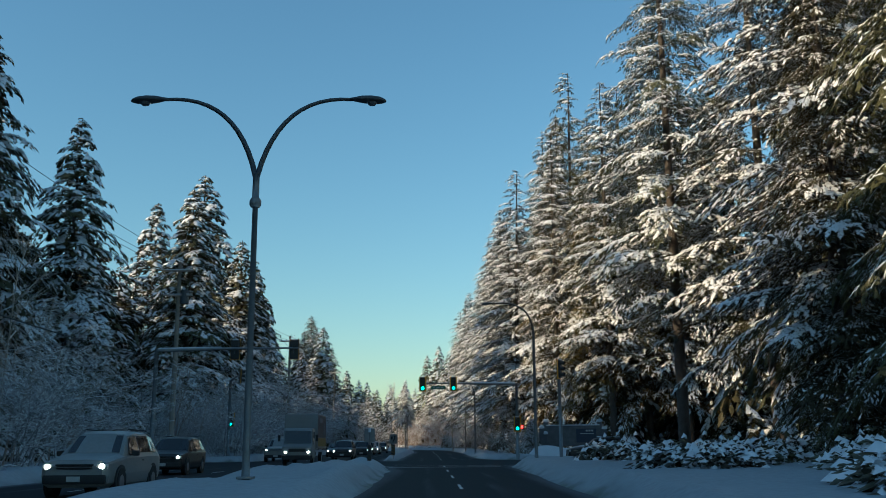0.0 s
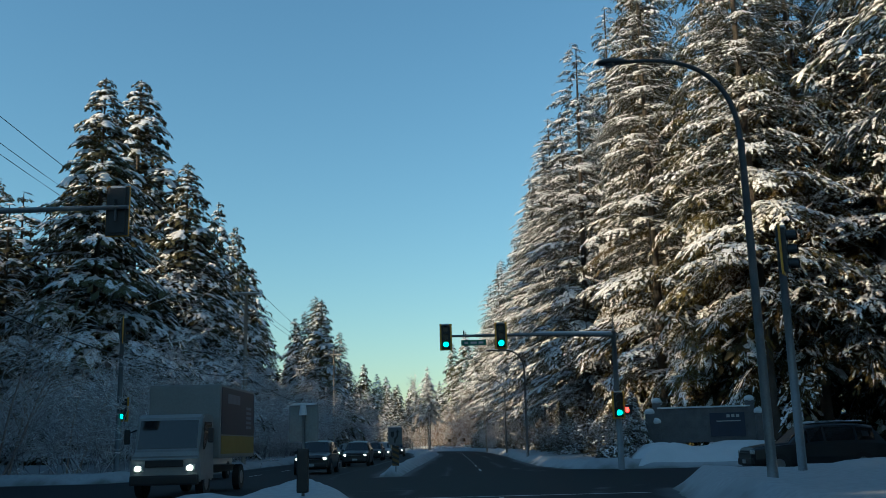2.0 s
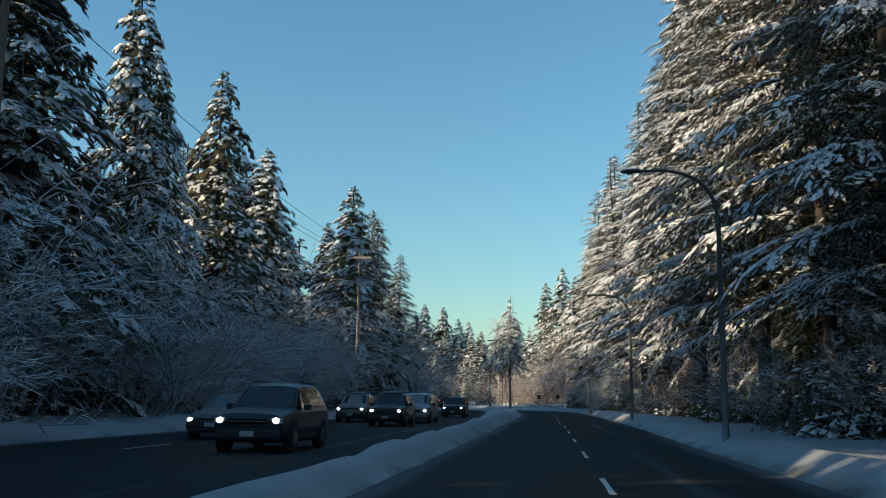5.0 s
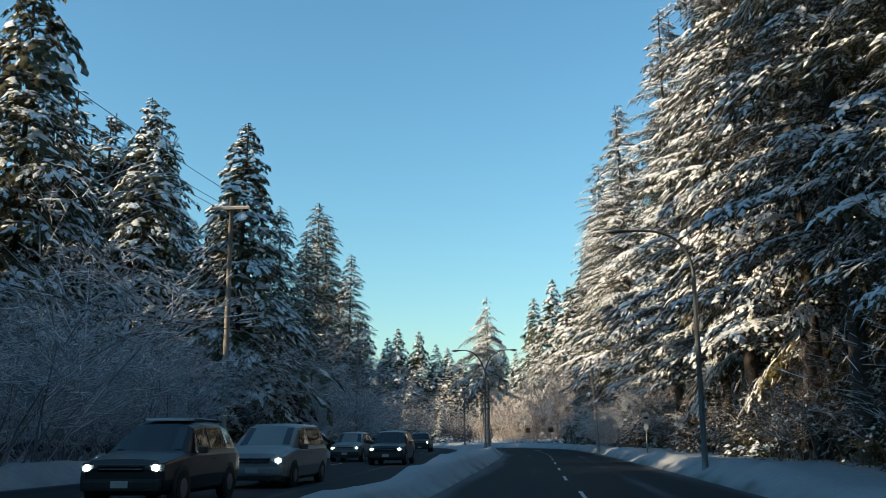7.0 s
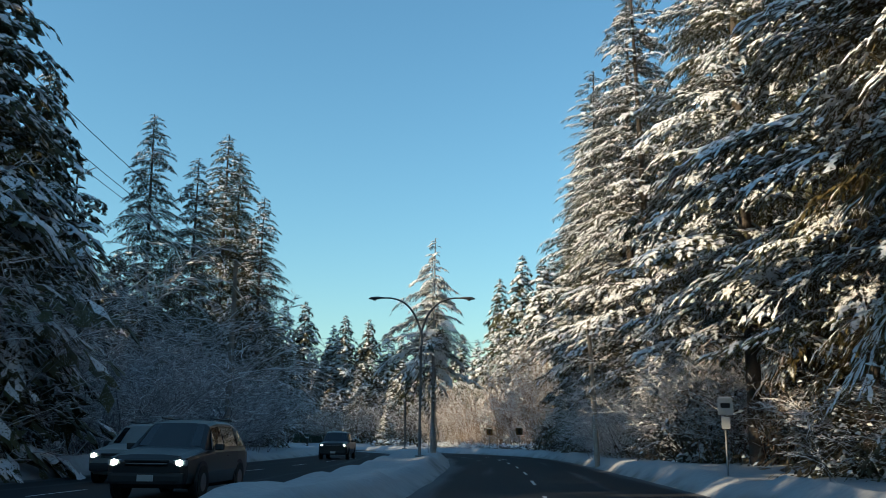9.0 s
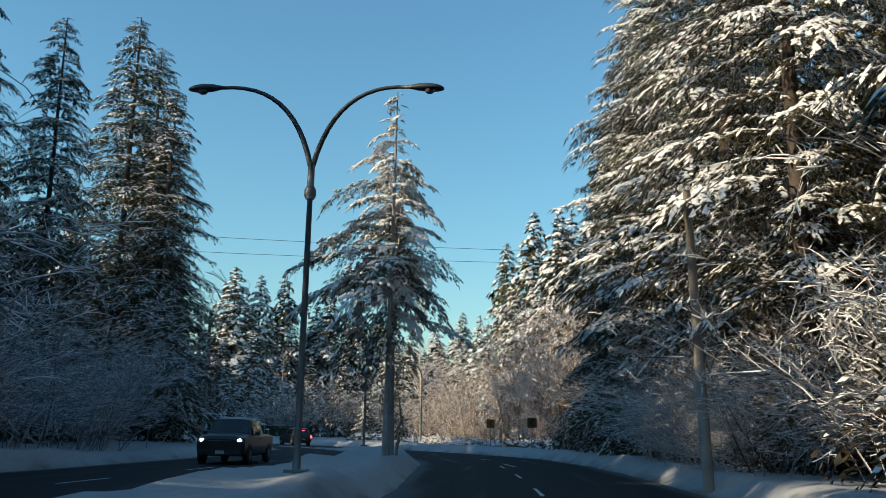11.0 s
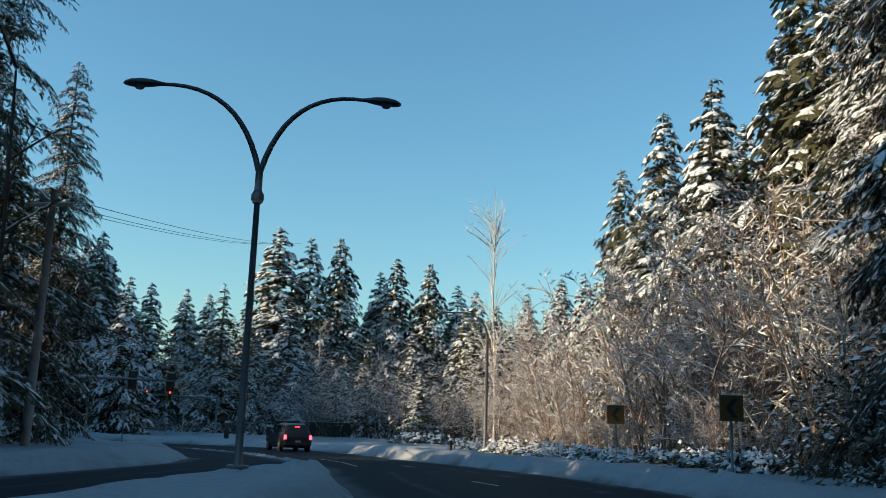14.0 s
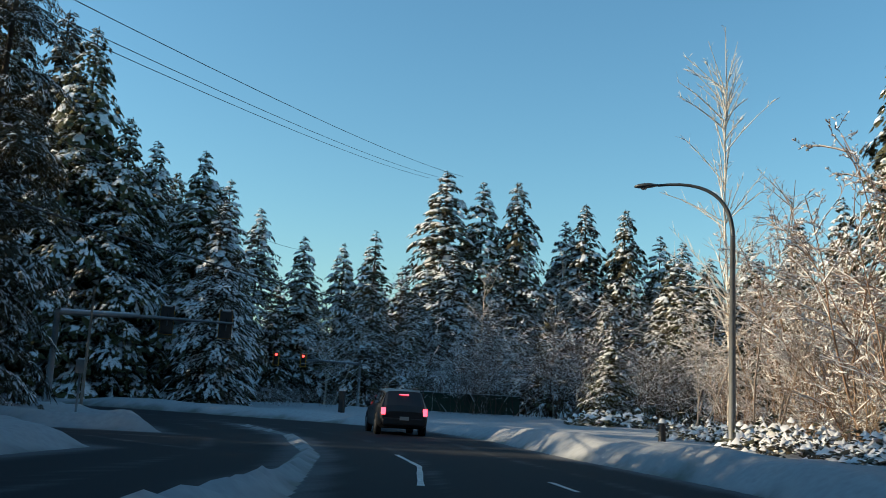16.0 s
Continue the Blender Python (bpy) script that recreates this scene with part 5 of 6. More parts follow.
def crooked_sapling(x, y):
    """A leafless young tree: a stem that splits and joins again low down, bent limbs, fine forked twigs and snow on its crooks."""
    rng = random.Random(41)
    t = thing("bare_sapling", pose(x, y, ground_z(x, y) - 0.1), "crooked bare sapling with a looped stem and snowy crooks", "tree", "median saplings")
    stem = bmesh.new()
    tube([(0, 0, 0), (0.05, 0, 0.5), (0.10, 0, 0.8), (0.02, 0.03, 1.05), (0.10, 0.02, 1.3), (0.20, 0, 1.52), (0.16, 0, 1.8), (0.10, 0.02, 2.3), (0.03, 0, 2.7), (-0.06, 0.02, 3.05)],
         [0.075, 0.066, 0.060, 0.045, 0.045, 0.055, 0.042, 0.032, 0.026, 0.02], 8, stem)
    tube([(0.10, 0, 0.78), (0.24, -0.02, 1.1), (0.27, 0, 1.35), (0.20, 0, 1.52)], [0.045, 0.04, 0.04, 0.045], 8, stem)
    part("stem", stem, PALE_BARK, t)
    snow, twigs = bmesh.new(), bmesh.new()
    for pts, r in (([(0.20, 0, 1.5), (-0.05, 0.1, 1.62), (-0.35, 0.15, 1.72), (-0.75, 0.3, 1.95)], 0.022), ([(0.17, 0, 1.75), (-0.15, -0.1, 1.95), (-0.5, -0.2, 2.15), (-0.9, -0.2, 2.3), (-1.3, -0.3, 2.35)], 0.022),
                   ([(0.20, 0, 1.52), (0.45, 0.1, 1.62), (0.7, 0.15, 1.64), (1.0, 0.3, 1.8)], 0.022), ([(0.0, 0, 2.85), (-0.25, -0.1, 3.1), (-0.6, -0.2, 3.35), (-0.9, -0.2, 3.7)], 0.016),
                   ([(-0.06, 0.02, 3.05), (-0.10, 0, 3.4), (-0.28, 0.1, 3.7), (-0.35, 0.1, 4.1)], 0.016), ([(-0.06, 0.02, 3.05), (0.06, 0, 3.35), (0.02, 0.1, 3.7), (0.15, 0.1, 4.1)], 0.016), ([(0.05, 0, 3.3), (0.3, 0.1, 3.55), (0.5, 0.2, 3.9)], 0.012)):
        limb = tube(pts, [r * (1 - 0.6 * k / (len(pts) - 1)) for k in range(len(pts))], 6)
        for k in range(1, len(pts)):
            for _ in range(3):
                p = Vector(pts[k - 1]).lerp(Vector(pts[k]), rng.random())
                d = Vector((rng.uniform(-1, 1), rng.uniform(-1, 1), rng.uniform(0, 1))) * rng.uniform(0.15, 0.38)
                q = p + d
                tube([p, p + d * 0.5 + Vector((0, 0, 0.03)), q], [0.008, 0.006, 0.003], 4, twigs, cap=False)
                for _k in range(2):
                    e = d.normalized() * 0.18 + Vector((rng.uniform(-1, 1), rng.uniform(-1, 1), rng.uniform(-0.3, 1))) * 0.12
                    tube([p + d * 0.6, p + d * 0.6 + e], [0.005, 0.002], 3, twigs, cap=False)
        part("limb", limb, TWIG, t)
        tube([Vector(q) + Vector((0, 0, r * 1.0)) for q in pts[:3]], [r * 0.9, r * 0.8, r * 0.5], 6, snow)
    tagged(part("twig_spray", twigs, TWIG, t), kind="stuff")
    tagged(part("snow_load", snow, TWIG_SNOW, t, "snow lying in the crooks of the limbs"), kind="stuff")


crooked_sapling(-4.5, 198.4)
for proto, _h in BRAMBLE + SAPLING:
    for o in (*proto.children_recursive, proto):
        bpy.data.objects.remove(o)

SIGN_GREY = material("grey_sign_sheet", (0.13, 0.135, 0.14), rough=0.6, vary=0.2, scale=4, fine=30, bump=0.03)
# ---------- vehicles ----------
GLASS = glass("dark_car_glass", (0.010, 0.012, 0.015))
TYRE = material("tyre_rubber", (0.02, 0.02, 0.021), rough=0.85, vary=0.2, bump=0.1)
RIM = material("dirty_alloy", (0.22, 0.22, 0.23), rough=0.5, metal=0.7, vary=0.2, bump=0)
TRIM = material("black_plastic_trim", (0.018, 0.018, 0.02), rough=0.6, vary=0.2, bump=0.05)
LAMP_ON = material("lit_headlamp", (0.9, 0.85, 0.7), emit=14.0, emit_color=(1.0, 0.86, 0.62), vary=0.02, bump=0)
TAIL_ON = material("lit_tail_lamp", (0.6, 0.02, 0.03), emit=5.0, emit_color=(1.0, 0.04, 0.06), vary=0.02, bump=0)
TAIL_OFF = material("red_tail_lamp", (0.25, 0.01, 0.012), rough=0.25, vary=0.1, bump=0)


def car_paint(name, color):
    return material(name, color, rough=0.35, vary=0.12, scale=1.5, fine=12, bump=0.02, spec=0.5)


# the white is lowered to grey, with the road's shade put into the paint
PAINT = {"white": car_paint("shaded_white_car_paint", (0.21, 0.21, 0.205)), "black": car_paint("black_car_paint", (0.016, 0.017, 0.02)),
         "navy": car_paint("dark_blue_car_paint", (0.02, 0.03, 0.06)), "maroon": car_paint("dark_red_car_paint", (0.09, 0.015, 0.015)),
         "silver": car_paint("silver_car_paint", (0.34, 0.35, 0.36)), "grey": car_paint("grey_car_paint", (0.09, 0.095, 0.10))}

# stations along the car from nose to tail: y, underside, shoulder height, half width, top height, half width at the top
SHAPES = {
    "suv": [(0.00, 0.38, 0.72, 0.72, 0.80, 0.60), (0.12, 0.26, 0.88, 0.86, 0.94, 0.72), (0.9, 0.22, 0.98, 0.93, 1.06, 0.78), (1.30, 0.22, 1.02, 0.94, 1.10, 0.78),
            (1.95, 0.22, 1.04, 0.94, 1.62, 0.66), (2.5, 0.22, 1.05, 0.94, 1.70, 0.68), (3.6, 0.22, 1.06, 0.94, 1.69, 0.67), (4.25, 0.24, 1.06, 0.92, 1.60, 0.64), (4.60, 0.30, 1.02, 0.88, 1.08, 0.74), (4.68, 0.42, 0.80, 0.80, 0.86, 0.70)],
    "van": [(0.00, 0.34, 0.66, 0.74, 0.76, 0.62), (0.14, 0.22, 0.84, 0.90, 0.92, 0.74), (0.8, 0.18, 0.98, 0.98, 1.08, 0.80), (1.15, 0.18, 1.02, 0.99, 1.14, 0.80),
            (2.0, 0.18, 1.06, 1.00, 1.68, 0.72), (2.6, 0.18, 1.08, 1.00, 1.76, 0.74), (4.4, 0.18, 1.08, 1.00, 1.75, 0.74), (4.95, 0.20, 1.06, 0.97, 1.62, 0.70), (5.12, 0.28, 1.0, 0.93, 1.10, 0.80), (5.16, 0.40, 0.8, 0.86, 0.86, 0.74)],
    "pickup": [(0.00, 0.42, 0.84, 0.80, 0.94, 0.70), (0.10, 0.32, 1.02, 0.94, 1.08, 0.80), (1.0, 0.30, 1.10, 0.98, 1.18, 0.84), (1.35, 0.30, 1.12, 0.98, 1.20, 0.84),
               (1.95, 0.30, 1.14, 0.98, 1.76, 0.70), (2.4, 0.30, 1.14, 0.98, 1.84, 0.72), (3.3, 0.30, 1.14, 0.98, 1.82, 0.72), (3.62, 0.30, 1.14, 0.98, 1.24, 0.86), (3.75, 0.30, 1.14, 0.98, 1.17, 0.90), (5.5, 0.36, 1.14, 0.97, 1.17, 0.90), (5.56, 0.46, 1.05, 0.94, 1.08, 0.86)],
    "sedan": [(0.00, 0.32, 0.58, 0.70, 0.66, 0.58), (0.14, 0.20, 0.72, 0.84, 0.78, 0.70), (0.9, 0.17, 0.84, 0.89, 0.92, 0.74), (1.25, 0.17, 0.88, 0.90, 0.97, 0.74),
              (2.05, 0.17, 0.92, 0.90, 1.40, 0.60), (2.6, 0.17, 0.92, 0.90, 1.45, 0.62), (3.3, 0.17, 0.93, 0.90, 1.40, 0.60), (4.0, 0.19, 0.95, 0.89, 1.04, 0.70), (4.5, 0.26, 0.92, 0.85, 1.00, 0.72), (4.58, 0.36, 0.74, 0.78, 0.80, 0.68)],
}


def car_section(st):
    y, zb, zs, w, zt, wt = st
    half = [(w * 0.80, zb), (w * 0.96, zb + 0.10), (w, zb + (zs - zb) * 0.45), (w * 0.985, zs - 0.06), (w * 0.955, zs), (wt + 0.02, zt - 0.07), (wt * 0.90, zt - 0.015), (wt * 0.45, zt + 0.01)]
    return [Vector((-x, y, z)) for x, z in half] + [Vector((x, y, z)) for x, z in half[::-1]]


def panel(pts, mat, name, parent, lift=0.012, thick=0.012):
    """A thin solid pane through four corners, set a little proud."""
    p = [Vector(q) for q in pts]
    nrm = (p[1] - p[0]).cross(p[3] - p[0]).normalized()
    bm = bmesh.new()
    a = [bm.verts.new(q + nrm * lift) for q in p]
    b = [bm.verts.new(q + nrm * (lift - thick)) for q in p]
    bm.faces.new(a)
    bm.faces.new(b[::-1])
    for i in range(4):
        bm.faces.new((a[i], b[i], b[(i + 1) % 4], a[(i + 1) % 4]))
    return part(name, bm, mat, parent)


def wheel(parent, x, y, r, side):
    w = part("wheel", disc(r, 0.22, (0, 0, 0), "X", 20), TYRE, parent, m=pose(x, y, r))
    part("rim", disc(r * 0.62, 0.03, (side * 0.105, 0, 0), "X", 14, r * 0.5), RIM, w)
    return w


def vehicle(kind, paint, x, y, turn, label, lights="head", snow=False):
    """A car with its nose towards -y before the turn, resting on the road."""
    t = thing("car" if kind in ("suv", "sedan") else {"van": "minivan", "pickup": "pickup_truck"}[kind], pose(x, y, 0.0, 0, 0, turn), label, "car" if kind != "pickup" else "pickup truck", "road traffic")
    sts = SHAPES[kind]
    bm = bmesh.new()
    rings = [[bm.verts.new(v) for v in car_section(s)] for s in sts]
    for a, b in zip(rings, rings[1:]):
        for i in range(len(a)):
            j = (i + 1) % len(a)
            bm.faces.new((a[i], b[i], b[j], a[j]))
    bm.faces.new(rings[0])
    bm.faces.new(rings[-1][::-1])
    bmesh.ops.recalc_face_normals(bm, faces=bm.faces[:])
    tmp = bmesh.new()
    part("body", bm, PAINT[paint], t, smooth=False)
    tmp.free()
    c = {s: car_section(sts[s]) for s in range(len(sts))}
    iw = 3                                          # the station at the foot of the windscreen
    roof = iw + 1
    last = {"suv": 7, "van": 7, "pickup": 6, "sedan": 6}[kind]
    A, B = c[iw], c[roof]

    def mix(p, q, k):
        return p.lerp(q, k)
    panel([mix(A[6], B[6], 0.06), mix(A[9], B[9], 0.06), mix(A[9], B[9], 0.93), mix(A[6], B[6], 0.93)], GLASS, "windscreen", t)
    R0, R1 = c[last], c[last + 1]
    panel([mix(R0[9], R1[9], 0.08), mix(R0[6], R1[6], 0.08), mix(R0[6], R1[6], 0.62), mix(R0[9], R1[9], 0.62)], GLASS, "rear_window", t)
    for sgn, lo, hi in ((-1, 4, 5), (1, 11, 10)):
        for s in range(roof, last):
            P, Q = c[s], c[s + 1]
            if (Q[0].y - P[0].y) < 0.3:
                continue
            quad = [mix(mix(P[lo], P[hi], 0.10), mix(Q[lo], Q[hi], 0.10), 0.05), mix(mix(P[lo], P[hi], 0.10), mix(Q[lo], Q[hi], 0.10), 0.95),
                    mix(mix(P[lo], P[hi], 0.90), mix(Q[lo], Q[hi], 0.90), 0.95), mix(mix(P[lo], P[hi], 0.90), mix(Q[lo], Q[hi], 0.90), 0.05)]
            panel(quad if sgn > 0 else quad[::-1], GLASS, "side_window", t)
        P, Q = c[iw], c[roof]
        tri = [mix(P[lo], Q[lo], 0.45), mix(P[lo], Q[lo], 0.98), mix(Q[lo], Q[hi], 0.86), mix(mix(P[lo], Q[lo], 0.45), mix(P[hi], Q[hi], 0.45), 0.2)]
        panel(tri if sgn > 0 else tri[::-1], GLASS, "side_window", t)
        L, w = sts[-1][0], sts[2][3]
        zs = sts[1][2]
        part("mirror", box(0.20, 0.12, 0.15, (sgn * (w + 0.09), sts[iw][0] + 0.42, sts[iw][2] + 0.08), 0.04), TRIM, t)
        h = part("headlamp", box(0.30, 0.14, 0.13, (sgn * w * 0.74, 0.10, zs - 0.10), 0.04), SIGN_WHITE, t)
        part("bulb", disc(0.07, 0.03, (sgn * w * 0.74, 0.02, zs - 0.10), "Y", 12), LAMP_ON if lights == "head" else SIGN_WHITE, h)
        part("tail_lamp", box(0.16, 0.10, 0.26, (sgn * sts[-2][3] * 0.88, sts[-2][0] + 0.05, sts[-2][2] - 0.16), 0.03), TAIL_ON if lights == "tail" else TAIL_OFF, t)
        r = 0.36 if kind in ("suv", "pickup") else 0.33
        for yy in (0.88, L - 0.95):
            part("wheel_arch", disc(r + 0.07, 0.05, (sgn * (w - 0.02), yy, r + 0.02), "X", 18), TRIM, t)
            wheel(t, sgn * (w - 0.09), yy, r, sgn)
        part("door_handle", box(0.03, 0.16, 0.03, (sgn * (w * 0.985 + 0.01), sts[roof][0] + 0.75, sts[roof][2] - 0.14), 0.01), TRIM, t)
    zs, w, L = sts[1][2], sts[2][3], sts[-1][0]
    g = part("grille", box(w * 1.05, 0.06, 0.17, (0, 0.03, zs - 0.12), 0.03), TRIM, t)
    part("grille_bar", box(w * 0.95, 0.02, 0.025, (0, -0.005, zs - 0.12), 0.008), RIM, g)
    bp = part("front_bumper", box(w * 1.72, 0.20, 0.24, (0, 0.08, 0.46), 0.07), TRIM if kind != "van" else PAINT[paint], t)
    part("licence_plate", box(0.34, 0.02, 0.13, (0, -0.03, 0.47), 0.005), SIGN_WHITE, bp, "plain plate with a blank bar")
    rb = part("rear_bumper", box(w * 1.7, 0.18, 0.24, (0, L - 0.04, 0.50), 0.06), TRIM, t)
    part("licence_plate", box(0.34, 0.02, 0.13, (0, L + 0.06, 0.62), 0.005), SIGN_WHITE, rb, "plain plate with a blank bar")
    if lights == "tail":
        part("brake_lamp", box(0.34, 0.03, 0.04, (0, sts[last][0] + 0.12, sts[last][4] - 0.12), 0.01), TAIL_ON, t)
    if kind in ("suv",):
        for sgn in (-1, 1):
            part("roof_rail", tube([(sgn * 0.58, sts[roof][0] + 0.4, sts[roof + 1][4] + 0.05), (sgn * 0.58, sts[last][0] - 0.2, sts[last][4] + 0.12)], 0.02, 6), TRIM, t)
    if snow:
        part("snow_cap", box(1.0, sts[last][0] - sts[roof][0] - 0.5, 0.07, (0, (sts[last][0] + sts[roof][0]) / 2, sts[roof + 1][4] + 0.045), 0.03), SNOW, t)
    return t


# white truck body, its shade put into the colour as a dark grey
BOX_WHITE = material("shaded_white_box_panel", (0.20, 0.205, 0.21), rough=0.5, vary=0.12, scale=1.2, fine=15, bump=0.03)
BOX_PALE = material("pale_blue_print", (0.12, 0.15, 0.20), rough=0.5, vary=0.2, bump=0)
BOX_BLUE = material("dark_blue_panel", (0.018, 0.026, 0.05), rough=0.5, vary=0.15, bump=0)
BOX_YELLOW = material("yellow_panel", (0.20, 0.15, 0.02), rough=0.5, vary=0.12, bump=0)


def box_truck(x, y, turn=0):
    t = thing("box_truck", pose(x, y, 0, 0, 0, turn), "white box truck with blue and yellow side panels", "truck", "road traffic")
    bm = bmesh.new()
    prof = [(0.0, 0.45), (0.0, 1.15), (0.16, 1.35), (0.42, 2.25), (0.60, 2.38), (1.65, 2.38), (1.65, 0.45)]
    rows = [[bm.verts.new((sx * (1.0 - 0.05 * (z > 1.3)), yy, z)) for yy, z in prof] for sx in (-1, 1)]
    bm.faces.new(rows[0])
    bm.faces.new(rows[1][::-1])
    for i in range(len(prof)):
        j = (i + 1) % len(prof)
        bm.faces.new((rows[0][i], rows[1][i], rows[1][j], rows[0][j]))
    bmesh.ops.recalc_face_normals(bm, faces=bm.faces[:])
    bmesh.ops.bevel(bm, geom=bm.edges[:], offset=0.05, segments=2, affect="EDGES")
    part("cab", bm, BOX_WHITE, t)
    panel([(-0.86, 0.17, 1.40), (0.86, 0.17, 1.40), (0.84, 0.41, 2.20), (-0.84, 0.41, 2.20)], GLASS, "windscreen", t, 0.01)
    for s in (-1, 1):
        q = [(s * 0.955, 0.5, 1.35), (s * 0.955, 1.4, 1.35), (s * 0.955, 1.4, 2.15), (s * 0.955, 0.62, 2.15)]
        panel(q if s > 0 else q[::-1], GLASS, "side_window", t)
        h = part("headlamp", box(0.3, 0.1, 0.18, (s * 0.74, 0.0, 0.85), 0.04), SIGN_WHITE, t)
        part("bulb", disc(0.08, 0.03, (s * 0.74, -0.06, 0.85), "Y", 12), LAMP_ON, h)
        m = part("mirror", box(0.16, 0.1, 0.42, (s * 1.22, 0.35, 1.75), 0.04), TRIM, t)
        part("mirror_arm", tube([(s * 0.98, 0.45, 1.95), (s * 1.2, 0.38, 1.85)], 0.02, 6), TRIM, m)
        for yy in (0.85, 5.4):
            wheel(t, s * 0.88, yy, 0.42, s)
        p = part("side_panel", box(0.012, 4.7, 1.45, (s * 1.112, 4.35, 2.52), 0), BOX_BLUE, t, "dark blue advertising panel")
        part("logo_shape", box(0.008, 1.7, 0.30, (s * 1.122, 3.6, 2.92), 0), BOX_PALE, p)
        for k in range(5):
            part("text_bar", box(0.008, 0.8, 0.09, (s * 1.122, 5.8, 2.7 - 0.16 * k), 0), BOX_PALE, p)
        part("yellow_band", box(0.012, 4.7, 0.55, (s * 1.112, 4.35, 1.48), 0), BOX_YELLOW, t)
    part("grille", box(1.1, 0.06, 0.2, (0, -0.02, 0.98), 0.03), TRIM, t)
    part("bumper", box(1.95, 0.2, 0.28, (0, 0.02, 0.52), 0.06), TRIM, t)
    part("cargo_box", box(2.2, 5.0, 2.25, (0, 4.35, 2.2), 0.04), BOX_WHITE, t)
    part("chassis_rail", box(0.9, 6.2, 0.22, (0, 3.6, 0.72), 0.02), TRIM, t)
    return t


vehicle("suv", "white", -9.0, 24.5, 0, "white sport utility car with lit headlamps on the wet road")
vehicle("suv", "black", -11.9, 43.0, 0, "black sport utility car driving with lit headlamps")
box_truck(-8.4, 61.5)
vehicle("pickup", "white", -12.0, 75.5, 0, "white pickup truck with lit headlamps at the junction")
vehicle("suv", "black", -7.4, 82.5, 0, "black boxy sport utility car with lit headlamps")
vehicle("suv", "black", -6.9, 99.0, 0, "black sport utility car with slanted lit headlamps")
vehicle("sedan", "grey", -10.4, 106.0, 0, "dark grey sedan with lit headlamps")
vehicle("suv", "black", -7.9, 124.0, 0, "black sport utility car with a snowy roof", snow=True)
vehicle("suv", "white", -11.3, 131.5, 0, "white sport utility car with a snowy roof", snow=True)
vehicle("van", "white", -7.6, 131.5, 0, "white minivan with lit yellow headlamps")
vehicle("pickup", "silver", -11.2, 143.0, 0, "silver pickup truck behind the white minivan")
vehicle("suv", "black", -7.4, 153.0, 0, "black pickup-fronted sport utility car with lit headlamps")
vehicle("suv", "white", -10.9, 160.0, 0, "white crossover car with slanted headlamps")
vehicle("pickup", "black", -11.0, 195.5, 3, "black pickup truck with bright headlamps beside the median")
vehicle("suv", "black", -22.2, 255.0, 180 + 33, "black sport utility car braking with red tail lamps lit", lights="tail")
vehicle("suv", "black", 10.0, 67.8, -90, "black sport utility car waiting at the side street", lights="", snow=True)
vehicle("sedan", "silver", 17.4, 68.2, -90, "silver car queued in the side street", lights="")


# ---------- signs and small street things ----------
SIGN_YELLOW = material("dark_yellow_sheet", (0.10, 0.060, 0.015), rough=0.5, vary=0.15, bump=0.03)
STONE = material("dark_stone", (0.10, 0.10, 0.105), rough=0.85, vary=0.35, scale=3, fine=20, bump=0.5)


def sign(name, x, y, w, h, top, mat, label, turn=0, post_r=0.035, back=False):
    z = ground_z(x, y) - 0.1
    t = thing(name, pose(x, y, z, 0, 0, turn), label, "road sign", "road signs")
    H = top - z
    part("post", tube([(0, 0.05, 0), (0, 0.05, H)], post_r, 8), STEEL, t)
    p = part("sign_plate", box(w, 0.02, h, (0, 0.0 if not back else 0.11, H - h / 2), 0.008), mat, t)
    part("snow_cap", box(w * 0.8, 0.05, 0.05, (0, 0.02, H + 0.02), 0.02), SNOW, t)
    return t, p, H


t, p, H = sign("keep_right_sign", -2.75, 76.7, 0.62, 0.76, 2.12, SIGN_GREY, "dull grey lane arrow sign over a striped hazard board")
bm = bmesh.new()
pts = [(-0.06, -0.30), (0.0, -0.31), (0.03, -0.16), (0.13, -0.02), (0.14, 0.16), (0.20, 0.16), (0.11, 0.29), (0.02, 0.16), (0.07, 0.16), (0.06, 0.02), (-0.05, -0.12)]
bm.faces.new([bm.verts.new((x, -0.0125, H - 0.38 + z)) for x, z in pts])
part("arrow", bm, BLACK, p)
bm = bmesh.new()
bm.faces.new([bm.verts.new((x, -0.0125, H - 0.38 + z)) for x, z in ((-0.20, 0.20), (-0.20, 0.0), (-0.12, -0.07), (-0.05, 0.0), (-0.05, 0.20))])
part("island_symbol", bm, BLACK, p)
hz = part("hazard_board", box(0.30, 0.02, 0.86, (0, 0.0, H - 1.24), 0.006), SIGN_YELLOW, t, "black and yellow striped board")
for k in range(4):
    zc = H - 1.58 + k * 0.23
    bm = bmesh.new()
    bm.faces.new([bm.verts.new(v) for v in ((-0.148, -0.0125, zc + 0.15), (-0.148, -0.0125, zc + 0.04), (0.148, -0.0125, zc - 0.10), (0.148, -0.0125, zc + 0.01))])
    part("stripe", bm, BLACK, hz)
t, p, H = sign("median_sign", -3.3, 54.3, 0.62, 0.76, 2.2, STEEL, "grey back of a road sign on the snowy median", back=True)
part("post_cap", disc(0.09, 0.22, (0, 0.0, H - 0.10), "Z", 10, 0.06), SNOW, t)
part("signal_stub", box(0.24, 0.2, 0.9, (0, 0.0, H - 1.35), 0.04), BLACK, t)
t, p, H = sign("bus_stop_sign", 6.25, 160.5, 0.42, 0.46, 2.55, SIGN_WHITE, "white bus stop sign on a steel post")
part("bus_symbol", box(0.26, 0.008, 0.14, (0, -0.014, H - 0.2), 0.0), BLACK, p)
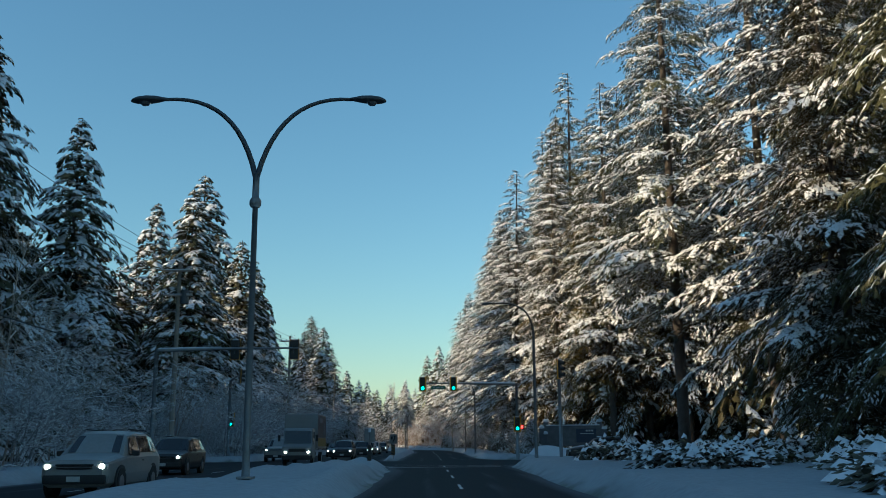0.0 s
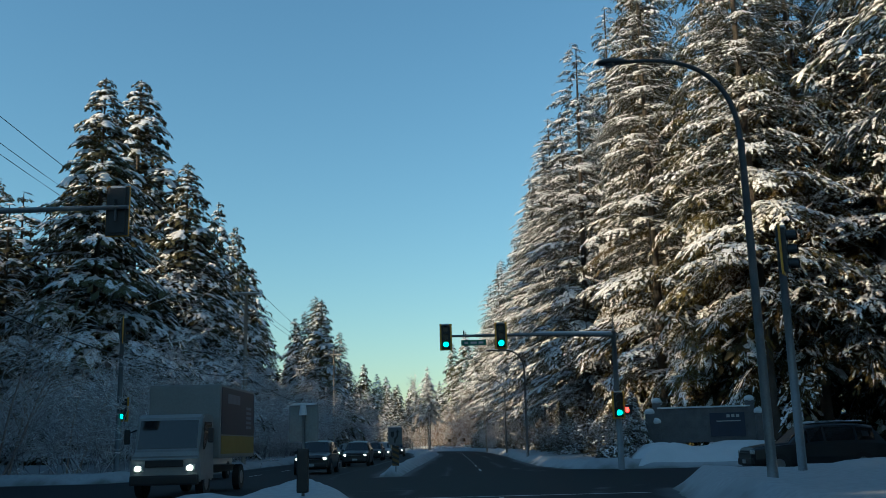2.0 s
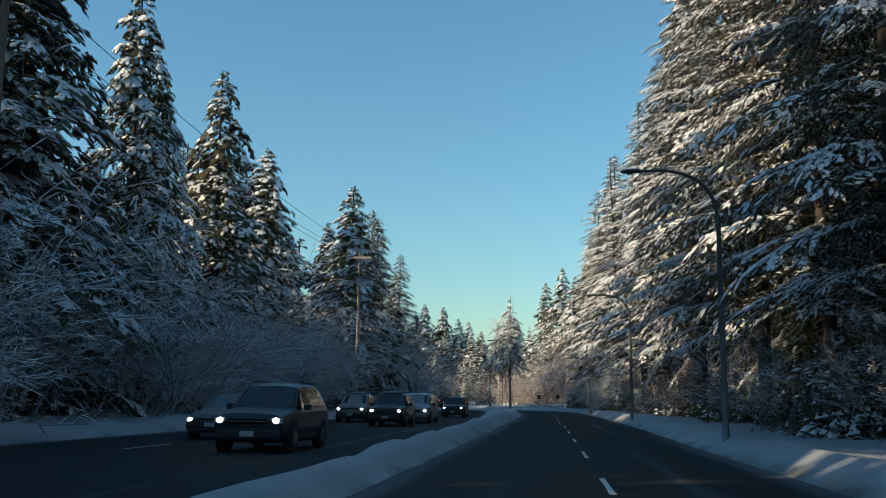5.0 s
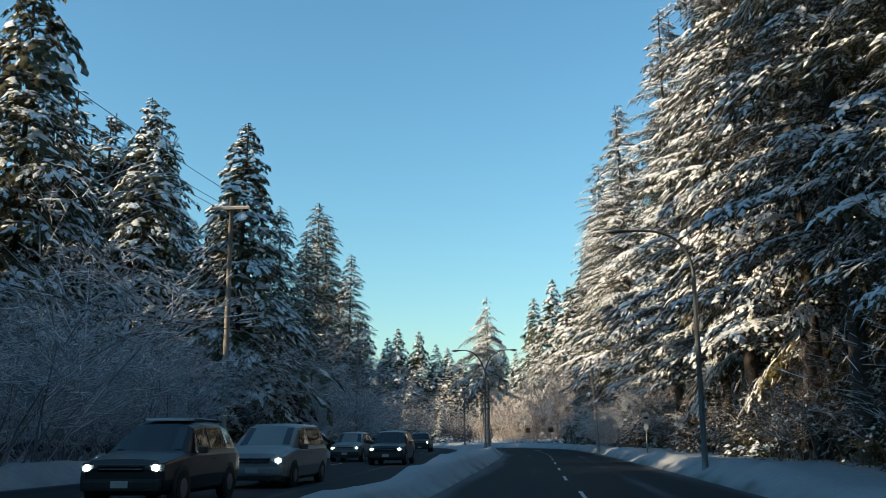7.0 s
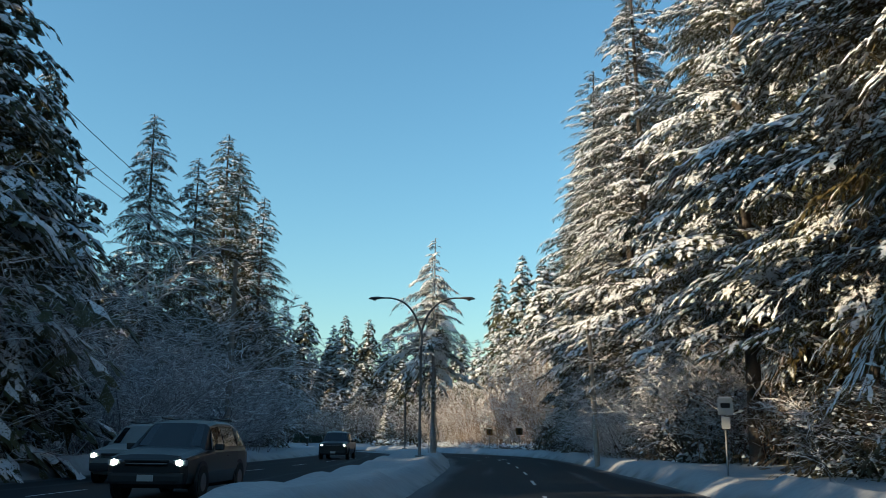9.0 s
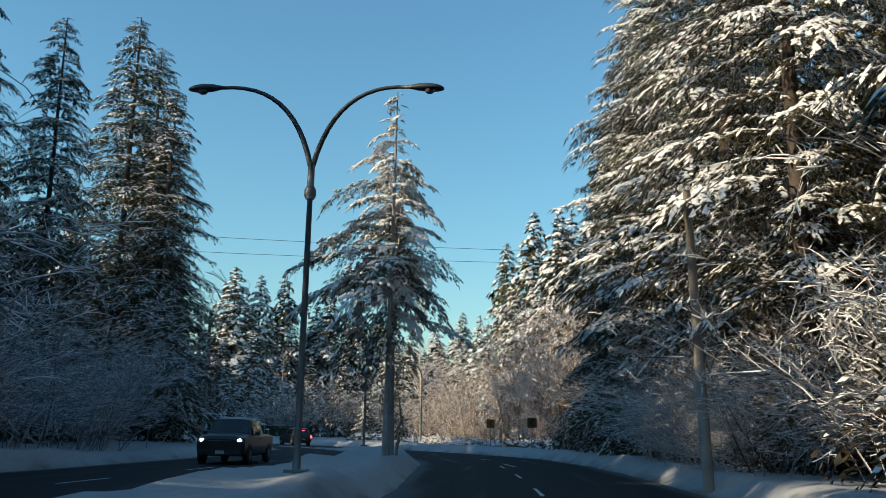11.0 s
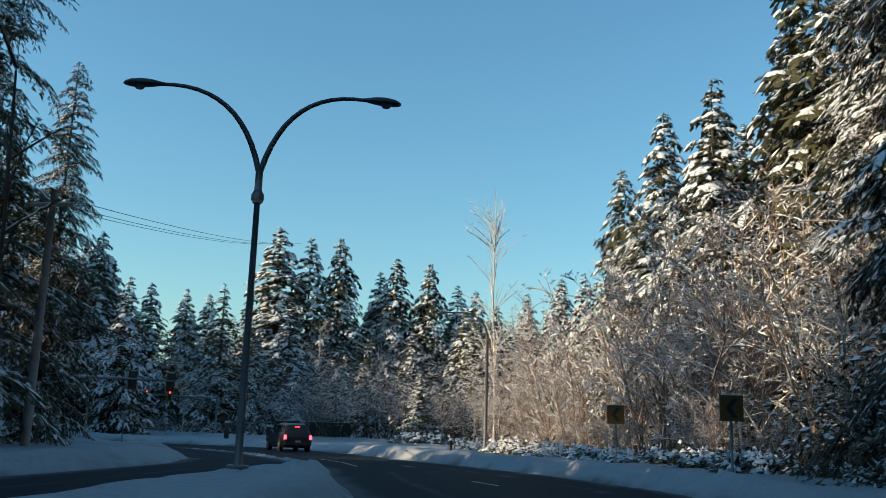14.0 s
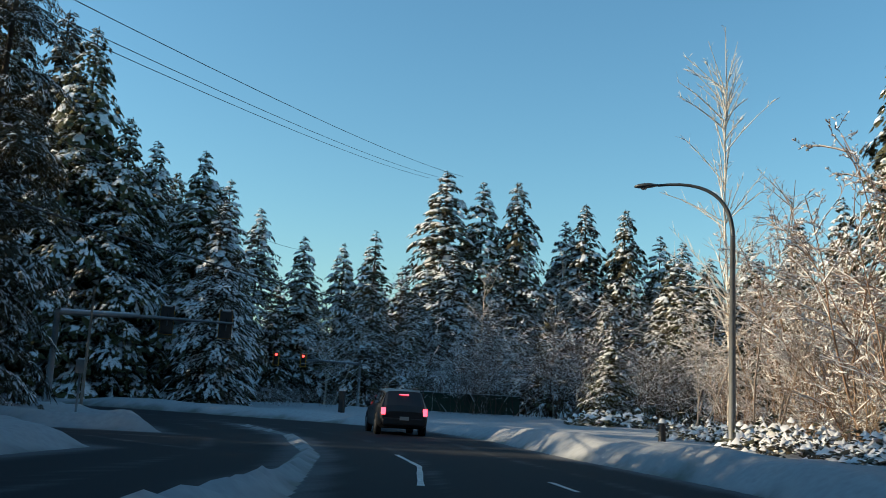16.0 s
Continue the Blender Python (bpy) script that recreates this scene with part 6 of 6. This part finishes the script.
part("route_plate", box(0.24, 0.02, 0.34, (0, 0.0, H - 0.68), 0.005), SIGN_WHITE, t)
for x, y in ((-1.1, 230.9), (1.75, 221.7)):
    t, p, H = sign("chevron_sign", x, y, 0.62, 0.66, 2.55, SIGN_YELLOW, "yellow curve warning sign with black chevron", turn=12)
    bm = bmesh.new()
    bm.faces.new([bm.verts.new((a, -0.0125, H - 0.33 + b)) for a, b in ((-0.16, 0.0), (0.02, 0.24), (0.17, 0.24), (-0.01, 0.0))])
    bm.faces.new([bm.verts.new((a, -0.0125, H - 0.33 + b)) for a, b in ((-0.16, 0.0), (-0.01, 0.0), (0.17, -0.24), (0.02, -0.24))])
    part("chevron", bm, BLACK, p)
t, p, H = sign("small_sign", -25.5, 240.9, 0.3, 0.4, 1.9, STEEL, "small grey sign on the snowy island")

# fire hydrant
z = ground_z(-10.1, 249.3) - 0.05
t = thing("fire_hydrant", pose(-10.1, 249.3, z), "dark fire hydrant capped with snow", "hydrant")
part("barrel", tube([(0, 0, 0), (0, 0, 0.1), (0, 0, 0.5), (0, 0, 0.62)], [0.14, 0.11, 0.11, 0.06], 12), BLACK, t)
part("outlet", disc(0.06, 0.34, (0, 0, 0.42), "X", 10), BLACK, t)
part("snow_cap", disc(0.13, 0.14, (0, 0, 0.68), "Z", 12, 0.07), SNOW, t)

# entrance wall with snow-capped pillars at the corner
t = thing("entrance_wall", pose(10.7, 84.0, ground_z(12.5, 84) - 0.1, 0, 0, -8), "dark stone entrance wall with blue sign panel", "wall")
part("wall_panel", box(4.6, 0.3, 1.75, (2.2, 0, 1.55), 0.03), STONE, t)
part("coping", box(4.7, 0.42, 0.08, (2.2, 0, 2.47), 0.02), SNOW, t, "thin line of snow along the coping")
sp = part("sign_panel", box(1.75, 0.04, 1.2, (3.35, -0.17, 1.55), 0.01), BOX_BLUE, t, "dark blue sign panel")
for k in range(3):
    part("text_bar", box(0.16, 0.008, 0.15, (3.4 + 0.24 * k, -0.195, 1.98), 0), SIGN_WHITE, sp)
part("text_bar", box(1.2, 0.008, 0.05, (3.4, -0.195, 1.72), 0), SIGN_WHITE, sp)
for px, h in ((-0.15, 2.75), (-0.55, 2.2), (-0.25, 1.7), (4.55, 2.75), (4.95, 2.1)):
    pl = part("pillar", box(0.42, 0.42, h, (px, -0.12 if h < 2.5 else 0.05, h / 2), 0.03), STONE, t)
    tmp = bmesh.new()
    bmesh.ops.create_icosphere(tmp, subdivisions=2, radius=0.27, matrix=Matrix.Translation((px, -0.12 if h < 2.5 else 0.05, h + 0.08)) @ Matrix.Diagonal((1, 1, 0.75, 1)))
    part("snow_cap", tmp, SNOW, pl, smooth=True)

# ploughed snow heaped in front of the entrance wall
gx, gy = np.meshgrid(np.linspace(8.4, 18.0, 49), np.linspace(78.9, 83.6, 25))
edge = np.clip(np.minimum.reduce([(gx - 8.4) / 1.4, (18.0 - gx) / 1.4, (gy - 78.9) / 1.5, (83.6 - gy) / 1.2]), 0, 1)
hz = np.sin(edge * math.pi / 2) * (0.62 + 0.45 * value_noise(gx, gy, 1.7, 9) + 0.18 * value_noise(gx, gy, 0.55, 10)) - 0.02
ii = np.arange(gx.size).reshape(gx.shape)
bank = mesh_from("snow_bank", np.stack([gx.ravel(), gy.ravel(), hz.ravel() + 0.12], 1), np.stack([ii[:-1, :-1], ii[:-1, 1:], ii[1:, 1:], ii[1:, :-1]], -1).reshape(-1, 4), SNOW, True)
tagged(new("snow_bank", bank), "lumpy ploughed snow bank before the dark wall", "snow bank")

# dark green fence beyond the far junction
FENCE = material("dark_green_fence", (0.012, 0.03, 0.018), rough=0.7, vary=0.3, scale=2, fine=15, bump=0.2)
t = thing("green_fence", pose(-29.3, 284, ground_z(-29.3, 284), 0, 0, 19), "dark green board fence with snow on top", "fence")
for k in range(8):
    part("board", box(0.86, 0.05, 1.35, (-3.15 + 0.9 * k, 0, 0.72), 0.01), FENCE, t)
for k in range(5):
    part("post", box(0.1, 0.1, 1.5, (-3.6 + 1.8 * k, 0.08, 0.75), 0.015), FENCE, t)
part("snow_cap", box(7.2, 0.12, 0.05, (0, 0, 1.43), 0.02), SNOW, t)
for x, y, h in ((-31.5, 268.5, 1.35), (-27.2, 266.5, 1.2), (-35.2, 290, 1.5)):
    t = thing("snowy_post", pose(x, y, ground_z(x, y) - 0.1), "dark roadside post with a cap of snow", "post", "junction posts")
    part("post", box(0.3, 0.3, h, (0, 0, h / 2), 0.04), BLACK, t)
    part("snow_cap", box(0.34, 0.34, 0.16, (0, 0, h + 0.06), 0.07), SNOW, t)

# ---------- lane paint ----------
def dashes():
    group = thing("lane_markings", pose(0, 0, 0), "worn white dashed lane lines on the asphalt", "road marking", kind="structure")
    y = -8.0
    while y < 200:
        if not 56 < y < 76:
            x = 1.0 + (0.15 if 80 < y < 130 else 0.0) - max(0, (y - 170)) ** 2 * 0.0012
            x2 = 1.0 + (0.15 if 80 < y < 130 else 0.0) - max(0, (y + 3 - 170)) ** 2 * 0.0012
            paint_strip(x, y, x2, y + 3.0, 0.11).parent = group
            for xx in (-10.4,):
                paint_strip(xx, y, xx, y + 3.0, 0.11).parent = group
        y += 9.0
    for a, b in (((0.45, 201.1), (-0.1, 205.5)), ((-0.8, 211.8), (-1.46, 213.9)), ((-4.3, 222.5), (-5.3, 224.4)), ((-8.9, 233.6), (-9.7, 235.0)), ((-10.9, 232.3), (-12.6, 236.2)), ((-12.6, 236.2), (-14.5, 239.3))):
        paint_strip(*a, *b, 0.12).parent = group
    paint_strip(-2.2, 55.0, 4.2, 55.0, 0.4).parent = group
    paint_strip(-2.2, 58.6, 4.8, 58.6, 0.18).parent = group


dashes()
